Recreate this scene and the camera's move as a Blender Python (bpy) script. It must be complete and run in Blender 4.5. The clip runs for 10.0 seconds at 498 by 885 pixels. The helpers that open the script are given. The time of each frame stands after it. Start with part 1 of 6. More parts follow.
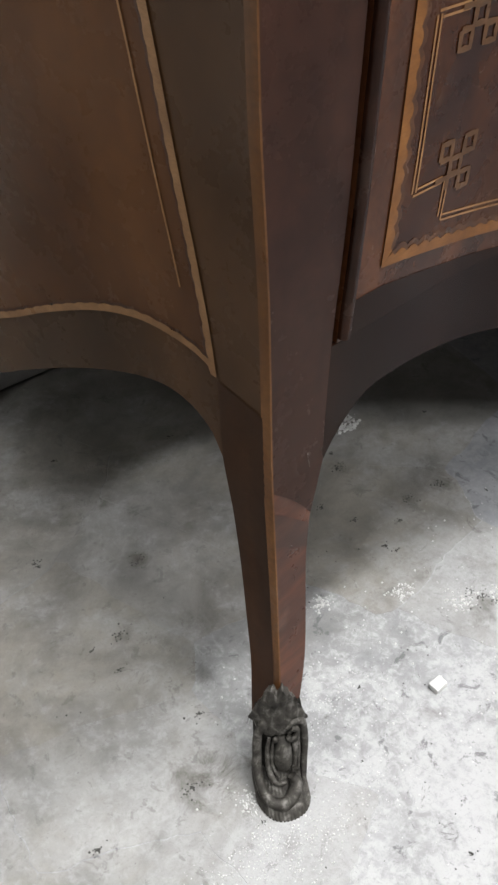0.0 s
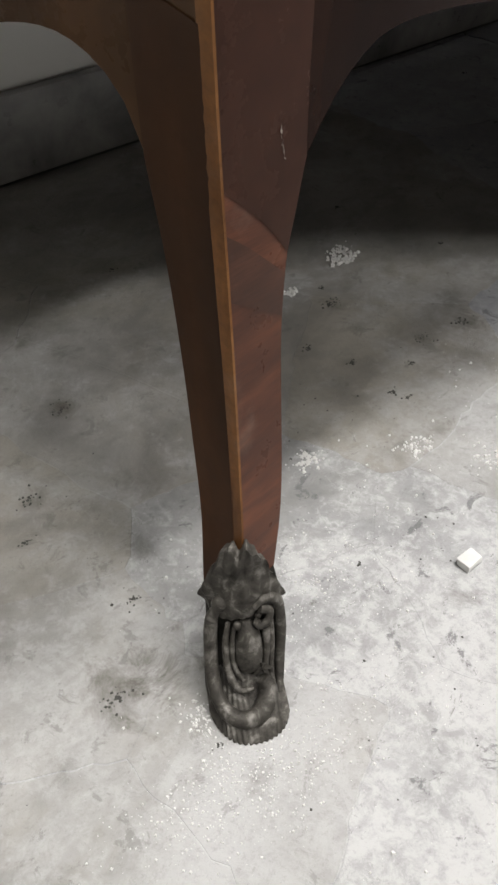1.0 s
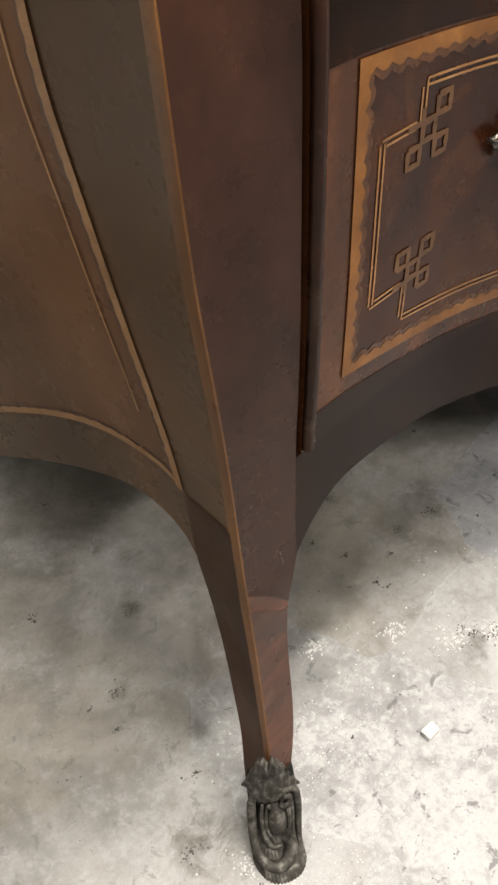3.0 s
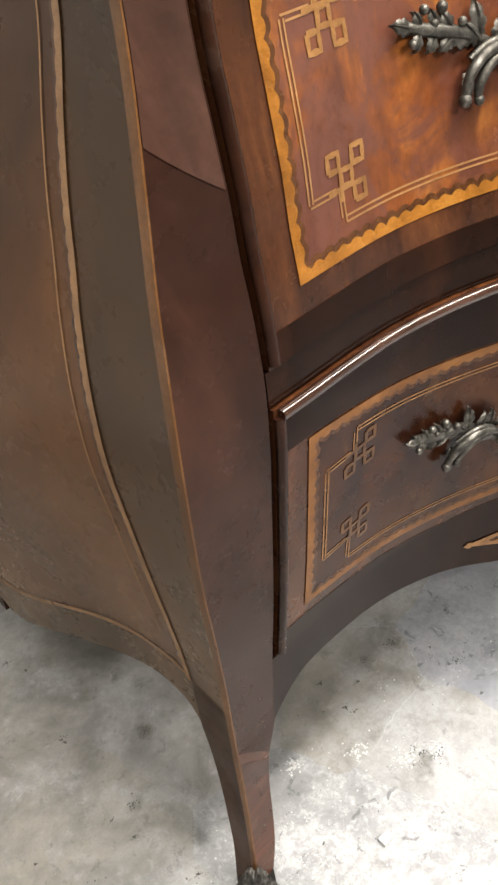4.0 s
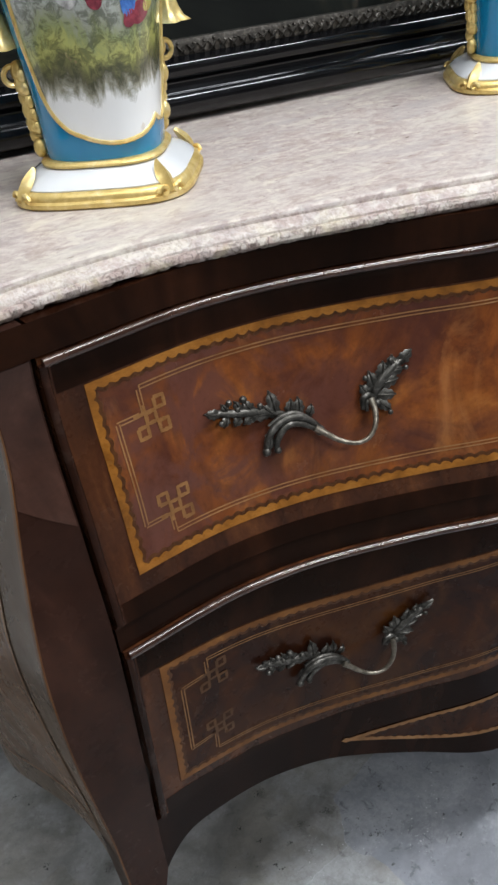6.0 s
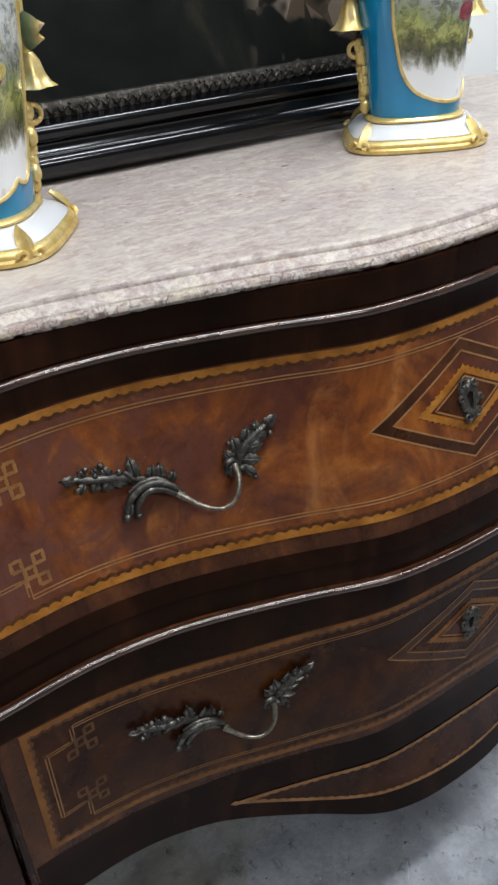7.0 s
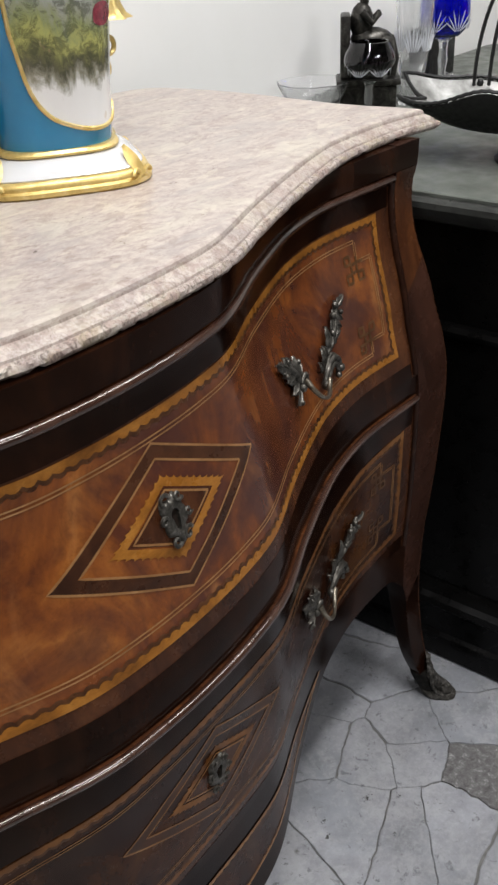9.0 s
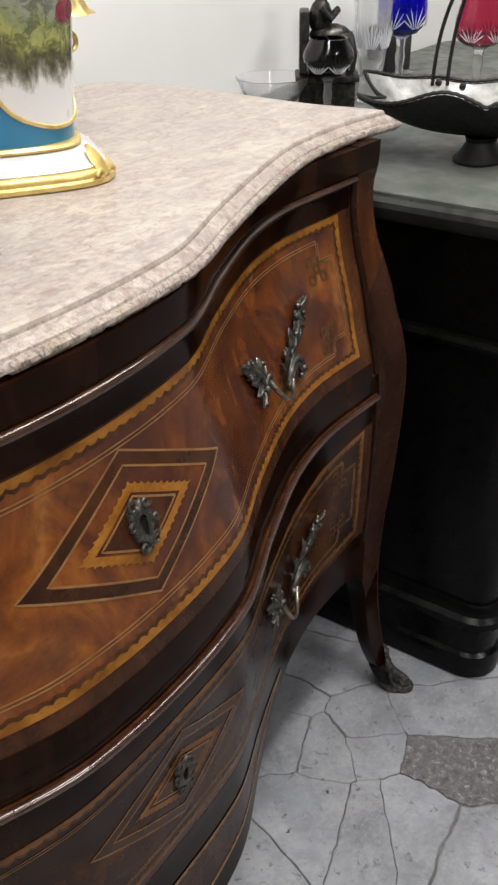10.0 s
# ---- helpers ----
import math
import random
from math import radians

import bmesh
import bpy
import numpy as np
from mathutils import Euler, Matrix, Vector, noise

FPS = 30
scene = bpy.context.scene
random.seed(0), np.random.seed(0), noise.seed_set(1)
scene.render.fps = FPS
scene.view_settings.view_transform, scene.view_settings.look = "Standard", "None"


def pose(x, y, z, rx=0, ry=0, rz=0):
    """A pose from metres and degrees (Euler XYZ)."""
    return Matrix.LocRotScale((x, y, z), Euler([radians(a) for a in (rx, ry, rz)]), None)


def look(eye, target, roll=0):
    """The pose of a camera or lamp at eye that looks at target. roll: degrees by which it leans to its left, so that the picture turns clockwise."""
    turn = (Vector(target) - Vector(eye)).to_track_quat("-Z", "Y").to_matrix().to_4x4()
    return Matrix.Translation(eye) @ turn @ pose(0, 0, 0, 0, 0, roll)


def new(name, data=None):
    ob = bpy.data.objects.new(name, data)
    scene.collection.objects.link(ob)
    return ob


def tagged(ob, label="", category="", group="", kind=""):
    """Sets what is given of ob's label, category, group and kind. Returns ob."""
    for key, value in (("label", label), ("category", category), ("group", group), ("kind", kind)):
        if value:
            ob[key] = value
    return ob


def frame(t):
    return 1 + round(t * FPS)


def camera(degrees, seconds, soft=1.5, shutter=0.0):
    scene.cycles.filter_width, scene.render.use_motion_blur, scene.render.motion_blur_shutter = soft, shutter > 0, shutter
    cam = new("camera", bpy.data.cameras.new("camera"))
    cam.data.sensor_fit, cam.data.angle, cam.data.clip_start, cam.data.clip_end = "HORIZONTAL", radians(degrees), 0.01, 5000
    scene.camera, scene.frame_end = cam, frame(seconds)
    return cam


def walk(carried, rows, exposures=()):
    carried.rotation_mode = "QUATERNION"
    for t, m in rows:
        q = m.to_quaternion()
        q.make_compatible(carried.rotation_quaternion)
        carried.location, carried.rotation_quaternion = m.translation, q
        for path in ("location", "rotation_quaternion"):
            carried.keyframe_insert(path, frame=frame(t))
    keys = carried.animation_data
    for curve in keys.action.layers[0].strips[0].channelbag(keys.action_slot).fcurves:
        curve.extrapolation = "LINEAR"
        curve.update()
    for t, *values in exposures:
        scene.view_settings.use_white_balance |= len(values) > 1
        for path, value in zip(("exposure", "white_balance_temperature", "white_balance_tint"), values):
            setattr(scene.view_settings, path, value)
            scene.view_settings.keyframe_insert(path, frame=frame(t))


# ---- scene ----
cam = camera(31.6, 10.0, 2.6)
PATH = [
    (0, (-0.769, -0.264, 0.568), (0.22, 0.902, -0.723), 0.2),
    (0.5, (-0.728, -0.243, 0.47), (0.256, 0.872, -0.867), 0.7),
    (1, (-0.699, -0.211, 0.371), (0.263, 0.891, -0.993), 0.7),
    (1.5, (-0.686, -0.2, 0.328), (0.213, 0.944, -1.044), -2.3),
    (2, (-0.681, -0.21, 0.36), (0.186, 0.944, -1.025), -3.8),
    (2.5, (-0.695, -0.227, 0.478), (0.175, 0.92, -0.911), -4.7),
    (2.7, (-0.702, -0.228, 0.541), (0.183, 0.901, -0.853), -4.4),
    (3.8, (-0.729, -0.276, 0.814), (0.221, 0.87, -0.521), -3.3),
    (4, (-0.734, -0.283, 0.843), (0.227, 0.878, -0.472), -3.3),
    (4.5, (-0.746, -0.315, 0.936), (0.279, 0.894, -0.282), -2.9),
    (5, (-0.755, -0.39, 1.007), (0.292, 0.885, -0.124), -5.2),
    (5.2, (-0.748, -0.425, 1.018), (0.264, 0.882, -0.107), -5.7),
    (6.3, (-0.605, -0.542, 1.08), (0.221, 0.945, 0.029), -6.2),
    (6.5, (-0.585, -0.553, 1.084), (0.253, 0.938, 0.048), -6.0),
    (7, (-0.541, -0.564, 1.081), (0.344, 0.909, 0.059), -5.4),
    (7.5, (-0.488, -0.563, 1.084), (0.478, 0.866, 0.073), -5.1),
    (8, (-0.443, -0.543, 1.081), (0.66, 0.787, 0.073), -4.6),
    (8.5, (-0.384, -0.468, 1.063), (0.865, 0.705, 0.033), -4.2),
    (9, (-0.36, -0.419, 1.053), (0.975, 0.639, 0.005), -3.1),
    (9.5, (-0.355, -0.4, 1.053), (1.009, 0.6, -0.015), -2.1),
    (10, (-0.361, -0.407, 1.063), (1.025, 0.557, -0.009), -1.3),
]
EXPOSURE = ((0, .86, 6700, 12), (1, .76, 7000, 13), (1.7, .78, 7000, 13), (2.5, .84, 7700, 14), (3.9, 1.32, 7300, 13), (4.5, 1.12, 7000, 12), (5.1, .40, 6300, 10), (6.5, -.02, 6200, 11), (7.2, -.18, 6200, 11), (8, -.22, 6350, 13), (10, -.12, 6900, 14))
walk(cam, [(t, look(eye, target, roll)) for t, eye, target, roll in PATH], EXPOSURE)

# ---- light: a shop with ceiling panels, white walls, closed all round ----
world = bpy.data.worlds.new("world")
world.use_nodes = True
world.node_tree.nodes["Background"].inputs[0].default_value = (0.9, 0.95, 1.0, 1)
world.node_tree.nodes["Background"].inputs[1].default_value = 0.01
scene.world = world
scene.view_settings.exposure = 0.0


def ceiling_lamp(x, y, sx, sy, watts, tint=(0.95, 0.98, 1.0)):
    data = bpy.data.lights.new("lamp", "AREA")
    data.shape, data.size, data.size_y, data.energy, data.color = "RECTANGLE", sx, sy, watts, tint
    ob = new("lamp", data)
    ob.matrix_basis = pose(x, y, 2.84)
    return ob


# the third is an added fill for the floor and side at smaller x
LAMPS = ((0.0, -0.52, 1.3, 0.20, 41), (1.36, -0.52, 1.3, 0.20, 30), (-1.55, -0.75, 1.2, 0.25, 13), (-0.20, -2.75, 1.2, 0.25, 70))
for lamp_row in LAMPS:
    ceiling_lamp(*lamp_row)


# ---- materials ----
class Nodes:
    """A small builder for one principled material."""

    def __init__(self, name, rough=0.5, metal=0.0, coat=0.0, spec=0.5):
        self.mat = bpy.data.materials.new(name)
        self.mat.use_nodes = True
        self.tree = self.mat.node_tree
        self.p = self.tree.nodes["Principled BSDF"]
        self.p.inputs["Roughness"].default_value = rough
        self.p.inputs["Metallic"].default_value = metal
        self.p.inputs["Coat Weight"].default_value = coat
        self.p.inputs["Coat Roughness"].default_value = 0.12
        self.p.inputs["Specular IOR Level"].default_value = spec
        self.at = self.add("ShaderNodeTexCoord").outputs["Object"]

    def add(self, kind, **values):
        n = self.tree.nodes.new(kind)
        for k, v in values.items():
            n.inputs[k].default_value = v
        return n

    def link(self, a, b):
        self.tree.links.new(a, b)

    def scaled(self, sx, sy, sz, rot=(0, 0, 0)):
        m = self.add("ShaderNodeMapping")
        m.inputs["Scale"].default_value = (sx, sy, sz)
        m.inputs["Rotation"].default_value = rot
        self.link(self.at, m.inputs["Vector"])
        return m.outputs["Vector"]

    def noise(self, scale, detail=4.0, rough=0.55, distort=0.0, vec=None):
        n = self.add("ShaderNodeTexNoise", Scale=scale, Detail=detail, Roughness=rough, Distortion=distort)
        self.link(vec or self.at, n.inputs["Vector"])
        return n.outputs["Fac"]

    def ramp(self, fac, *stops):
        n = self.add("ShaderNodeValToRGB")
        el = n.color_ramp.elements
        while len(el) < len(stops):
            el.new(0.5)
        for e, (pos, col) in zip(el, stops):
            e.position, e.color = pos, (*col, 1) if len(col) == 3 else col
        self.link(fac, n.inputs["Fac"])
        return n.outputs["Color"]

    def grey(self, fac, a, b, lo=0.0, hi=1.0):
        n = self.add("ShaderNodeMapRange")
        n.inputs["From Min"].default_value, n.inputs["From Max"].default_value = a, b
        n.inputs["To Min"].default_value, n.inputs["To Max"].default_value = lo, hi
        self.link(fac, n.inputs["Value"])
        return n.outputs["Result"]

    def mix(self, fac, a, b, mode="MIX"):
        n = self.add("ShaderNodeMix")
        n.data_type, n.blend_type = "RGBA", mode
        ins = {"f": n.inputs[0], "a": n.inputs[6], "b": n.inputs[7]}
        for key, val in (("f", fac), ("a", a), ("b", b)):
            if isinstance(val, (int, float)):
                ins[key].default_value = val
            elif isinstance(val, tuple):
                ins[key].default_value = (*val, 1)
            else:
                self.link(val, ins[key])
        return n.outputs[2]

    def color(self, out):
        if isinstance(out, tuple):
            self.p.inputs["Base Color"].default_value = (*out, 1)
        else:
            self.link(out, self.p.inputs["Base Color"])
        return self

    def rough(self, out):
        self.link(out, self.p.inputs["Roughness"])
        return self

    def bump(self, height, strength=0.3, dist=0.001):
        b = self.add("ShaderNodeBump", Strength=strength, Distance=dist)
        self.link(height, b.inputs["Height"])
        self.link(b.outputs["Normal"], self.p.inputs["Normal"])
        return self


def wood(name, stops, grain=(1, 1, 1), scale=9.0, rough=0.3, coat=0.25, distort=1.2, streak=0.35, rot=(0, 0, 0), dust=0.0, spec=0.2, bloom=0.0):
    """Polished veneer: clouds of figure, fine grain and a worn, uneven polish."""
    n = Nodes(name, rough, coat=coat * 0.12, spec=spec)
    n.p.inputs["Specular Tint"].default_value = (1.0, 0.88, 0.78, 1)
    n.p.inputs["Sheen Weight"].default_value = bloom
    n.p.inputs["Sheen Roughness"].default_value = 0.45
    n.p.inputs["Sheen Tint"].default_value = (0.80, 0.62, 0.45, 1)
    v = n.scaled(*grain, rot=rot)
    fig = n.noise(scale, 5, 0.6, distort, v)
    fine = n.noise(scale * 14, 3, 0.6, 0.4, n.scaled(grain[0] * 0.6, grain[1] * 0.6, grain[2] * 2.2, rot))
    col = n.mix(n.grey(fine, 0.35, 0.7, 0, streak), n.ramp(fig, *stops), n.ramp(fig, *[(p, tuple(c * 0.45 for c in cc)) for p, cc in stops]))
    wear = n.noise(23, 6, 0.65)
    if dust:
        col = n.mix(n.grey(wear, 0.55, 0.75, 0, dust), col, (0.30, 0.26, 0.22))
    n.color(col).rough(n.grey(wear, 0.3, 0.75, rough * 0.75, rough * 1.5)).bump(fine, 0.006, 0.0004)
    return n.mat


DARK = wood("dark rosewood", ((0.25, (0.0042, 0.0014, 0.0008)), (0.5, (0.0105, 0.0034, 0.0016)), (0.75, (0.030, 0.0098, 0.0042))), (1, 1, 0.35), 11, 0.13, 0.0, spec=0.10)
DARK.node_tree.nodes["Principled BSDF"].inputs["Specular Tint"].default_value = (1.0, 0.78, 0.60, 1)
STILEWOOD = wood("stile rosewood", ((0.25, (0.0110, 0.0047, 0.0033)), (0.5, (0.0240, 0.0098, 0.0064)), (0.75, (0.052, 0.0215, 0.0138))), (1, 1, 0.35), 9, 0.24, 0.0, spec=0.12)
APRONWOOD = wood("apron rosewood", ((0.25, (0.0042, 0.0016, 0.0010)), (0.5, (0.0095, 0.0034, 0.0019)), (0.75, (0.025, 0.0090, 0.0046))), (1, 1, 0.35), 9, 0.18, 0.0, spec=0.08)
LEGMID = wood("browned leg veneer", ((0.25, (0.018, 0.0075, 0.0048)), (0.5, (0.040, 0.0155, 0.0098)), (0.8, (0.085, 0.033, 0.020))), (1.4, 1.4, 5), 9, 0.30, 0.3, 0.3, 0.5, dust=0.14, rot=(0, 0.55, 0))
LEGFLANK = wood("shaded leg flank veneer", ((0.25, (0.0115, 0.0047, 0.0020)), (0.5, (0.031, 0.0122, 0.0046)), (0.8, (0.072, 0.0280, 0.0104))), (1, 1, 0.4), 8, 0.34, 0.0, spec=0.12)
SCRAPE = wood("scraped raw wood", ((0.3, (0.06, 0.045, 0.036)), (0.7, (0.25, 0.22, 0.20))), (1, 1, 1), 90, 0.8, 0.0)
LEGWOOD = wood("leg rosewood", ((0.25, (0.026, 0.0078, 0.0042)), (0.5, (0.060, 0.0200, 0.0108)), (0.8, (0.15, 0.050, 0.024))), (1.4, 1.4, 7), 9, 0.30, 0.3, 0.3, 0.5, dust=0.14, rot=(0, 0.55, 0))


def burl_mat(name, tone, rough, spec):
    """Figured burl: feathered flames, purplish dark clouds, pale wisps and fine pores."""
    n = Nodes(name, rough, coat=0.06, spec=spec)
    n.p.inputs["Specular Tint"].default_value = (1.0, 0.88, 0.78, 1)
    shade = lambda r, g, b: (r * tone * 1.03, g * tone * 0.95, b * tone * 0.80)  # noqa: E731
    flame = n.noise(11, 7, 0.60, 1.0, n.scaled(1.0, 1.0, 0.75, (0, 0.35, 0)))
    col = n.ramp(flame, (0.30, shade(0.036, 0.0120, 0.0085)), (0.42, shade(0.084, 0.0260, 0.0115)), (0.54, shade(0.150, 0.0470, 0.0135)), (0.64, shade(0.215, 0.0760, 0.0190)), (0.76, shade(0.300, 0.1250, 0.0380)))
    cloud = n.noise(8.5, 5, 0.60, 1.6, n.scaled(1.0, 1.0, 0.8, (0, -0.4, 0)))
    col = n.mix(n.grey(cloud, 0.46, 0.60, 0, 0.80), col, shade(0.046, 0.0165, 0.0140))
    # a duller purplish brown that grows towards smaller x
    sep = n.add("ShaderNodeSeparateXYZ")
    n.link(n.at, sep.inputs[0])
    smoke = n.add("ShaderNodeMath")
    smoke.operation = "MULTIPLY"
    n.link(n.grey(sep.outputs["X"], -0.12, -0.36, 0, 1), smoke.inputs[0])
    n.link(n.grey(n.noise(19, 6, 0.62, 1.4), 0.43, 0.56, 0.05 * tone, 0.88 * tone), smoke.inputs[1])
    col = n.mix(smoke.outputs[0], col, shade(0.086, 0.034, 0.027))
    feather = n.noise(70, 6, 0.66, 0.5, n.scaled(1.0, 1.0, 0.40, (0, 0.45, 0)))
    col = n.mix(n.grey(feather, 0.47, 0.66, 0, 0.26), col, shade(0.050, 0.0165, 0.0105))
    wisp = n.noise(15, 6, 0.60, 1.1, n.scaled(1.0, 1.0, 0.55, (0, 0.62, 0)))
    col = n.mix(n.grey(wisp, 0.56, 0.72, 0, 0.42), col, shade(0.33, 0.150, 0.056))
    pore = n.noise(190, 3, 0.6, 0.3)
    col = n.mix(n.grey(pore, 0.52, 0.72, 0, 0.22), col, shade(0.030, 0.010, 0.006))
    n.color(col).rough(n.grey(n.noise(23, 6, 0.65), 0.3, 0.75, rough * 0.75, rough * 1.5)).bump(pore, 0.03, 0.0004)
    return n.mat


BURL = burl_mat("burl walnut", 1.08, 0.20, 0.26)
# lower burl: dulled, and the shade below the belly is in its tone
DIMBURL = burl_mat("dulled and shaded burl walnut", 0.285, 0.24, 0.13)
CROSS = wood("crossbanded walnut", ((0.3, (0.019, 0.0068, 0.0038)), (0.55, (0.058, 0.0195, 0.0078)), (0.8, (0.135, 0.047, 0.0150))), (3.0, 1, 0.6), 10, 0.24, 0.3, 0.6, 0.5, rot=(0, 0.6, 0))
SIDE = wood("side veneer", ((0.28, (0.0125, 0.0054, 0.0020)), (0.5, (0.0290, 0.0124, 0.0042)), (0.75, (0.064, 0.028, 0.0100))), (1, 1, 0.3), 5, 0.26, 0.0, 0.8, 0.2, spec=0.11, bloom=0.12)
SIDEFIELD = wood("side field veneer", ((0.28, (0.017, 0.0056, 0.0018)), (0.5, (0.056, 0.0195, 0.0054)), (0.75, (0.120, 0.048, 0.0150))), (1, 1, 0.3), 6, 0.26, 0.0, 0.9, 0.3, spec=0.11, bloom=0.12)
SIDEBAND = wood("side border", ((0.25, (0.125, 0.062, 0.026)), (0.6, (0.235, 0.125, 0.056)), (0.85, (0.34, 0.200, 0.100))), (1, 1, 1), 40, 0.34, 0.2, 0.5, 0.4)
YELLOW = wood("boxwood", ((0.25, (0.115, 0.040, 0.0065)), (0.5, (0.26, 0.100, 0.0150)), (0.8, (0.40, 0.175, 0.034))), (1, 1, 1), 30, 0.28, 0.35, 0.5, 0.4)
PALE = wood("pale stringing", ((0.25, (0.15, 0.068, 0.024)), (0.6, (0.27, 0.135, 0.052)), (0.85, (0.37, 0.22, 0.10))), (1, 1, 1), 40, 0.32, 0.3, 0.5, 0.3)
# dulled frets, the lower drawer's shade put into the colour too
DIMFRET = wood("dulled and shaded fret inlay", ((0.25, (0.046, 0.020, 0.008)), (0.55, (0.092, 0.041, 0.015)), (0.8, (0.14, 0.068, 0.026))), (1, 1, 1), 60, 0.32, 0.3, 0.5, 0.5)
FRET = wood("fret inlay", ((0.25, (0.12, 0.052, 0.017)), (0.55, (0.235, 0.112, 0.038)), (0.8, (0.34, 0.175, 0.066))), (1, 1, 1), 60, 0.30, 0.35, 0.5, 0.4)
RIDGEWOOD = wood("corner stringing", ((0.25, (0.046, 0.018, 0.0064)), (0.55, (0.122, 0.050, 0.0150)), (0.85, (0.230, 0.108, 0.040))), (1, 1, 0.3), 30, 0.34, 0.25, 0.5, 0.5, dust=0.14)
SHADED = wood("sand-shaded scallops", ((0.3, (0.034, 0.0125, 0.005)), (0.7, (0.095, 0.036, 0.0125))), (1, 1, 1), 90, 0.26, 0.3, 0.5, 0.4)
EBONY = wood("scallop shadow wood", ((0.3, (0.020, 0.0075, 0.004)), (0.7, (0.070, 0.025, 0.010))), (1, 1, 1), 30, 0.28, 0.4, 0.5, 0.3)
BEADTOP = wood("worn top bead", ((0.3, (0.016, 0.0062, 0.004)), (0.5, (0.036, 0.0155, 0.0098)), (0.8, (0.080, 0.042, 0.030))), (1, 1, 1), 24, 0.18, 5.6, 0.4, 0.15, spec=0.5)
BEADTOP.node_tree.nodes["Principled BSDF"].inputs["Coat Roughness"].default_value = 0.11
BEADWOOD = wood("bead moulding", ((0.3, (0.010, 0.004, 0.0026)), (0.6, (0.026, 0.0095, 0.0052)), (0.85, (0.062, 0.027, 0.015))), (1, 1, 1), 26, 0.22, 0.4, 0.6, 0.3, dust=0.05, spec=0.14)
STILETOP = wood("stile veneer", ((0.25, (0.018, 0.0078, 0.0054)), (0.5, (0.042, 0.0178, 0.0118)), (0.8, (0.098, 0.046, 0.032))), (1, 1, 0.6), 16, 0.30, 0.5, spec=0.3)
INNER = wood("unpolished carcass", ((0.3, (0.006, 0.004, 0.003)), (0.7, (0.020, 0.012, 0.008))), (1, 1, 1), 12, 0.8, 0.0)
# dulled border wood, with the lower drawer's shade in the colour
DIMBOX = wood("dulled and shaded boxwood", ((0.25, (0.088, 0.032, 0.008)), (0.55, (0.180, 0.070, 0.0165)), (0.8, (0.27, 0.122, 0.034))), (1, 1, 1), 30, 0.34, 0.2, 0.5, 0.4)


def marble_mat(name, dirt=0.0):
    """Breccia-like grey-pink marble: pale yellowish lumps in a pink-brown ground."""
    n = Nodes(name, 0.32 + 0.2 * dirt, spec=0.35 - 0.15 * dirt)
    v = n.scaled(1.0, 1.35, 1.35, (0, 0, 0.25))
    cloud = n.noise(6, 5, 0.6, 0.6, v)
    lump = n.noise(95, 7, 0.70, 0.4, v)
    fine = n.noise(230, 4, 0.7, 0.3, v)
    vein = n.noise(34, 8, 0.74, 0.6, v)
    base = n.ramp(lump, (0.34, (0.225, 0.165, 0.143)), (0.43, (0.335, 0.260, 0.230)), (0.50, (0.425, 0.350, 0.308)), (0.57, (0.505, 0.440, 0.388)), (0.68, (0.60, 0.545, 0.475)))
    base = n.mix(n.grey(cloud, 0.36, 0.64, 0.22, 0.52), base, (0.450, 0.398, 0.360))
    pale = n.noise(21, 6, 0.62, 1.0, n.scaled(1.0, 1.7, 1.7, (0, 0, 0.35)))
    base = n.mix(n.grey(pale, 0.575, 0.615, 0, 0.50), base, (0.60, 0.545, 0.445))
    patch = n.noise(10, 7, 0.66, 1.2, n.scaled(0.7, 1.8, 1.8, (0, 0, 0.2)))
    base = n.mix(n.grey(patch, 0.55, 0.60, 0, 0.42), base, (0.56, 0.520, 0.430))
    base = n.mix(n.grey(patch, 0.46, 0.38, 0, 0.38), base, (0.345, 0.318, 0.305))
    streak = n.noise(46, 6, 0.66, 0.8, n.scaled(0.30, 1.5, 1.5, (0, 0, 0.12)))
    base = n.mix(n.grey(streak, 0.53, 0.62, 0, 0.34), base, (0.325, 0.290, 0.275))
    base = n.mix(n.grey(streak, 0.47, 0.38, 0, 0.20), base, (0.58, 0.53, 0.455))
    base = n.mix(n.grey(vein, 0.545, 0.580, 0, 0.36), base, (0.255, 0.178, 0.150))
    base = n.mix(n.grey(fine, 0.56, 0.70, 0, 0.16), base, (0.24, 0.175, 0.150))
    relief = n.noise(160, 6, 0.75)
    if dirt:
        lumps = n.noise(105, 5, 0.70, 0.9, n.scaled(1.0, 1.0, 1.0))
        base = n.mix(n.grey(lumps, 0.50, 0.60, 0, 0.45 * dirt), base, (0.56, 0.475, 0.415))
        base = n.mix(n.grey(n.noise(62, 7, 0.70, 1.1), 0.49, 0.58, 0, 0.75 * dirt), base, (0.325, 0.225, 0.190))
        crust = n.noise(150, 7, 0.74, 1.4, n.scaled(1.3, 1.3, 0.9))
        base = n.mix(n.grey(crust, 0.48, 0.60, 0, dirt), base, (0.080, 0.056, 0.044))
        base = n.mix(n.grey(n.noise(34, 5, 0.65, 0.6), 0.52, 0.66, 0, 0.7 * dirt), base, (0.44, 0.375, 0.235))
        relief = crust
    n.color(base).rough(n.grey(lump, 0.3, 0.7, 0.26 + 0.2 * dirt, 0.44 + 0.2 * dirt)).bump(relief, 0.06 + 0.7 * dirt, 0.0005 + 0.0012 * dirt)
    return n.mat


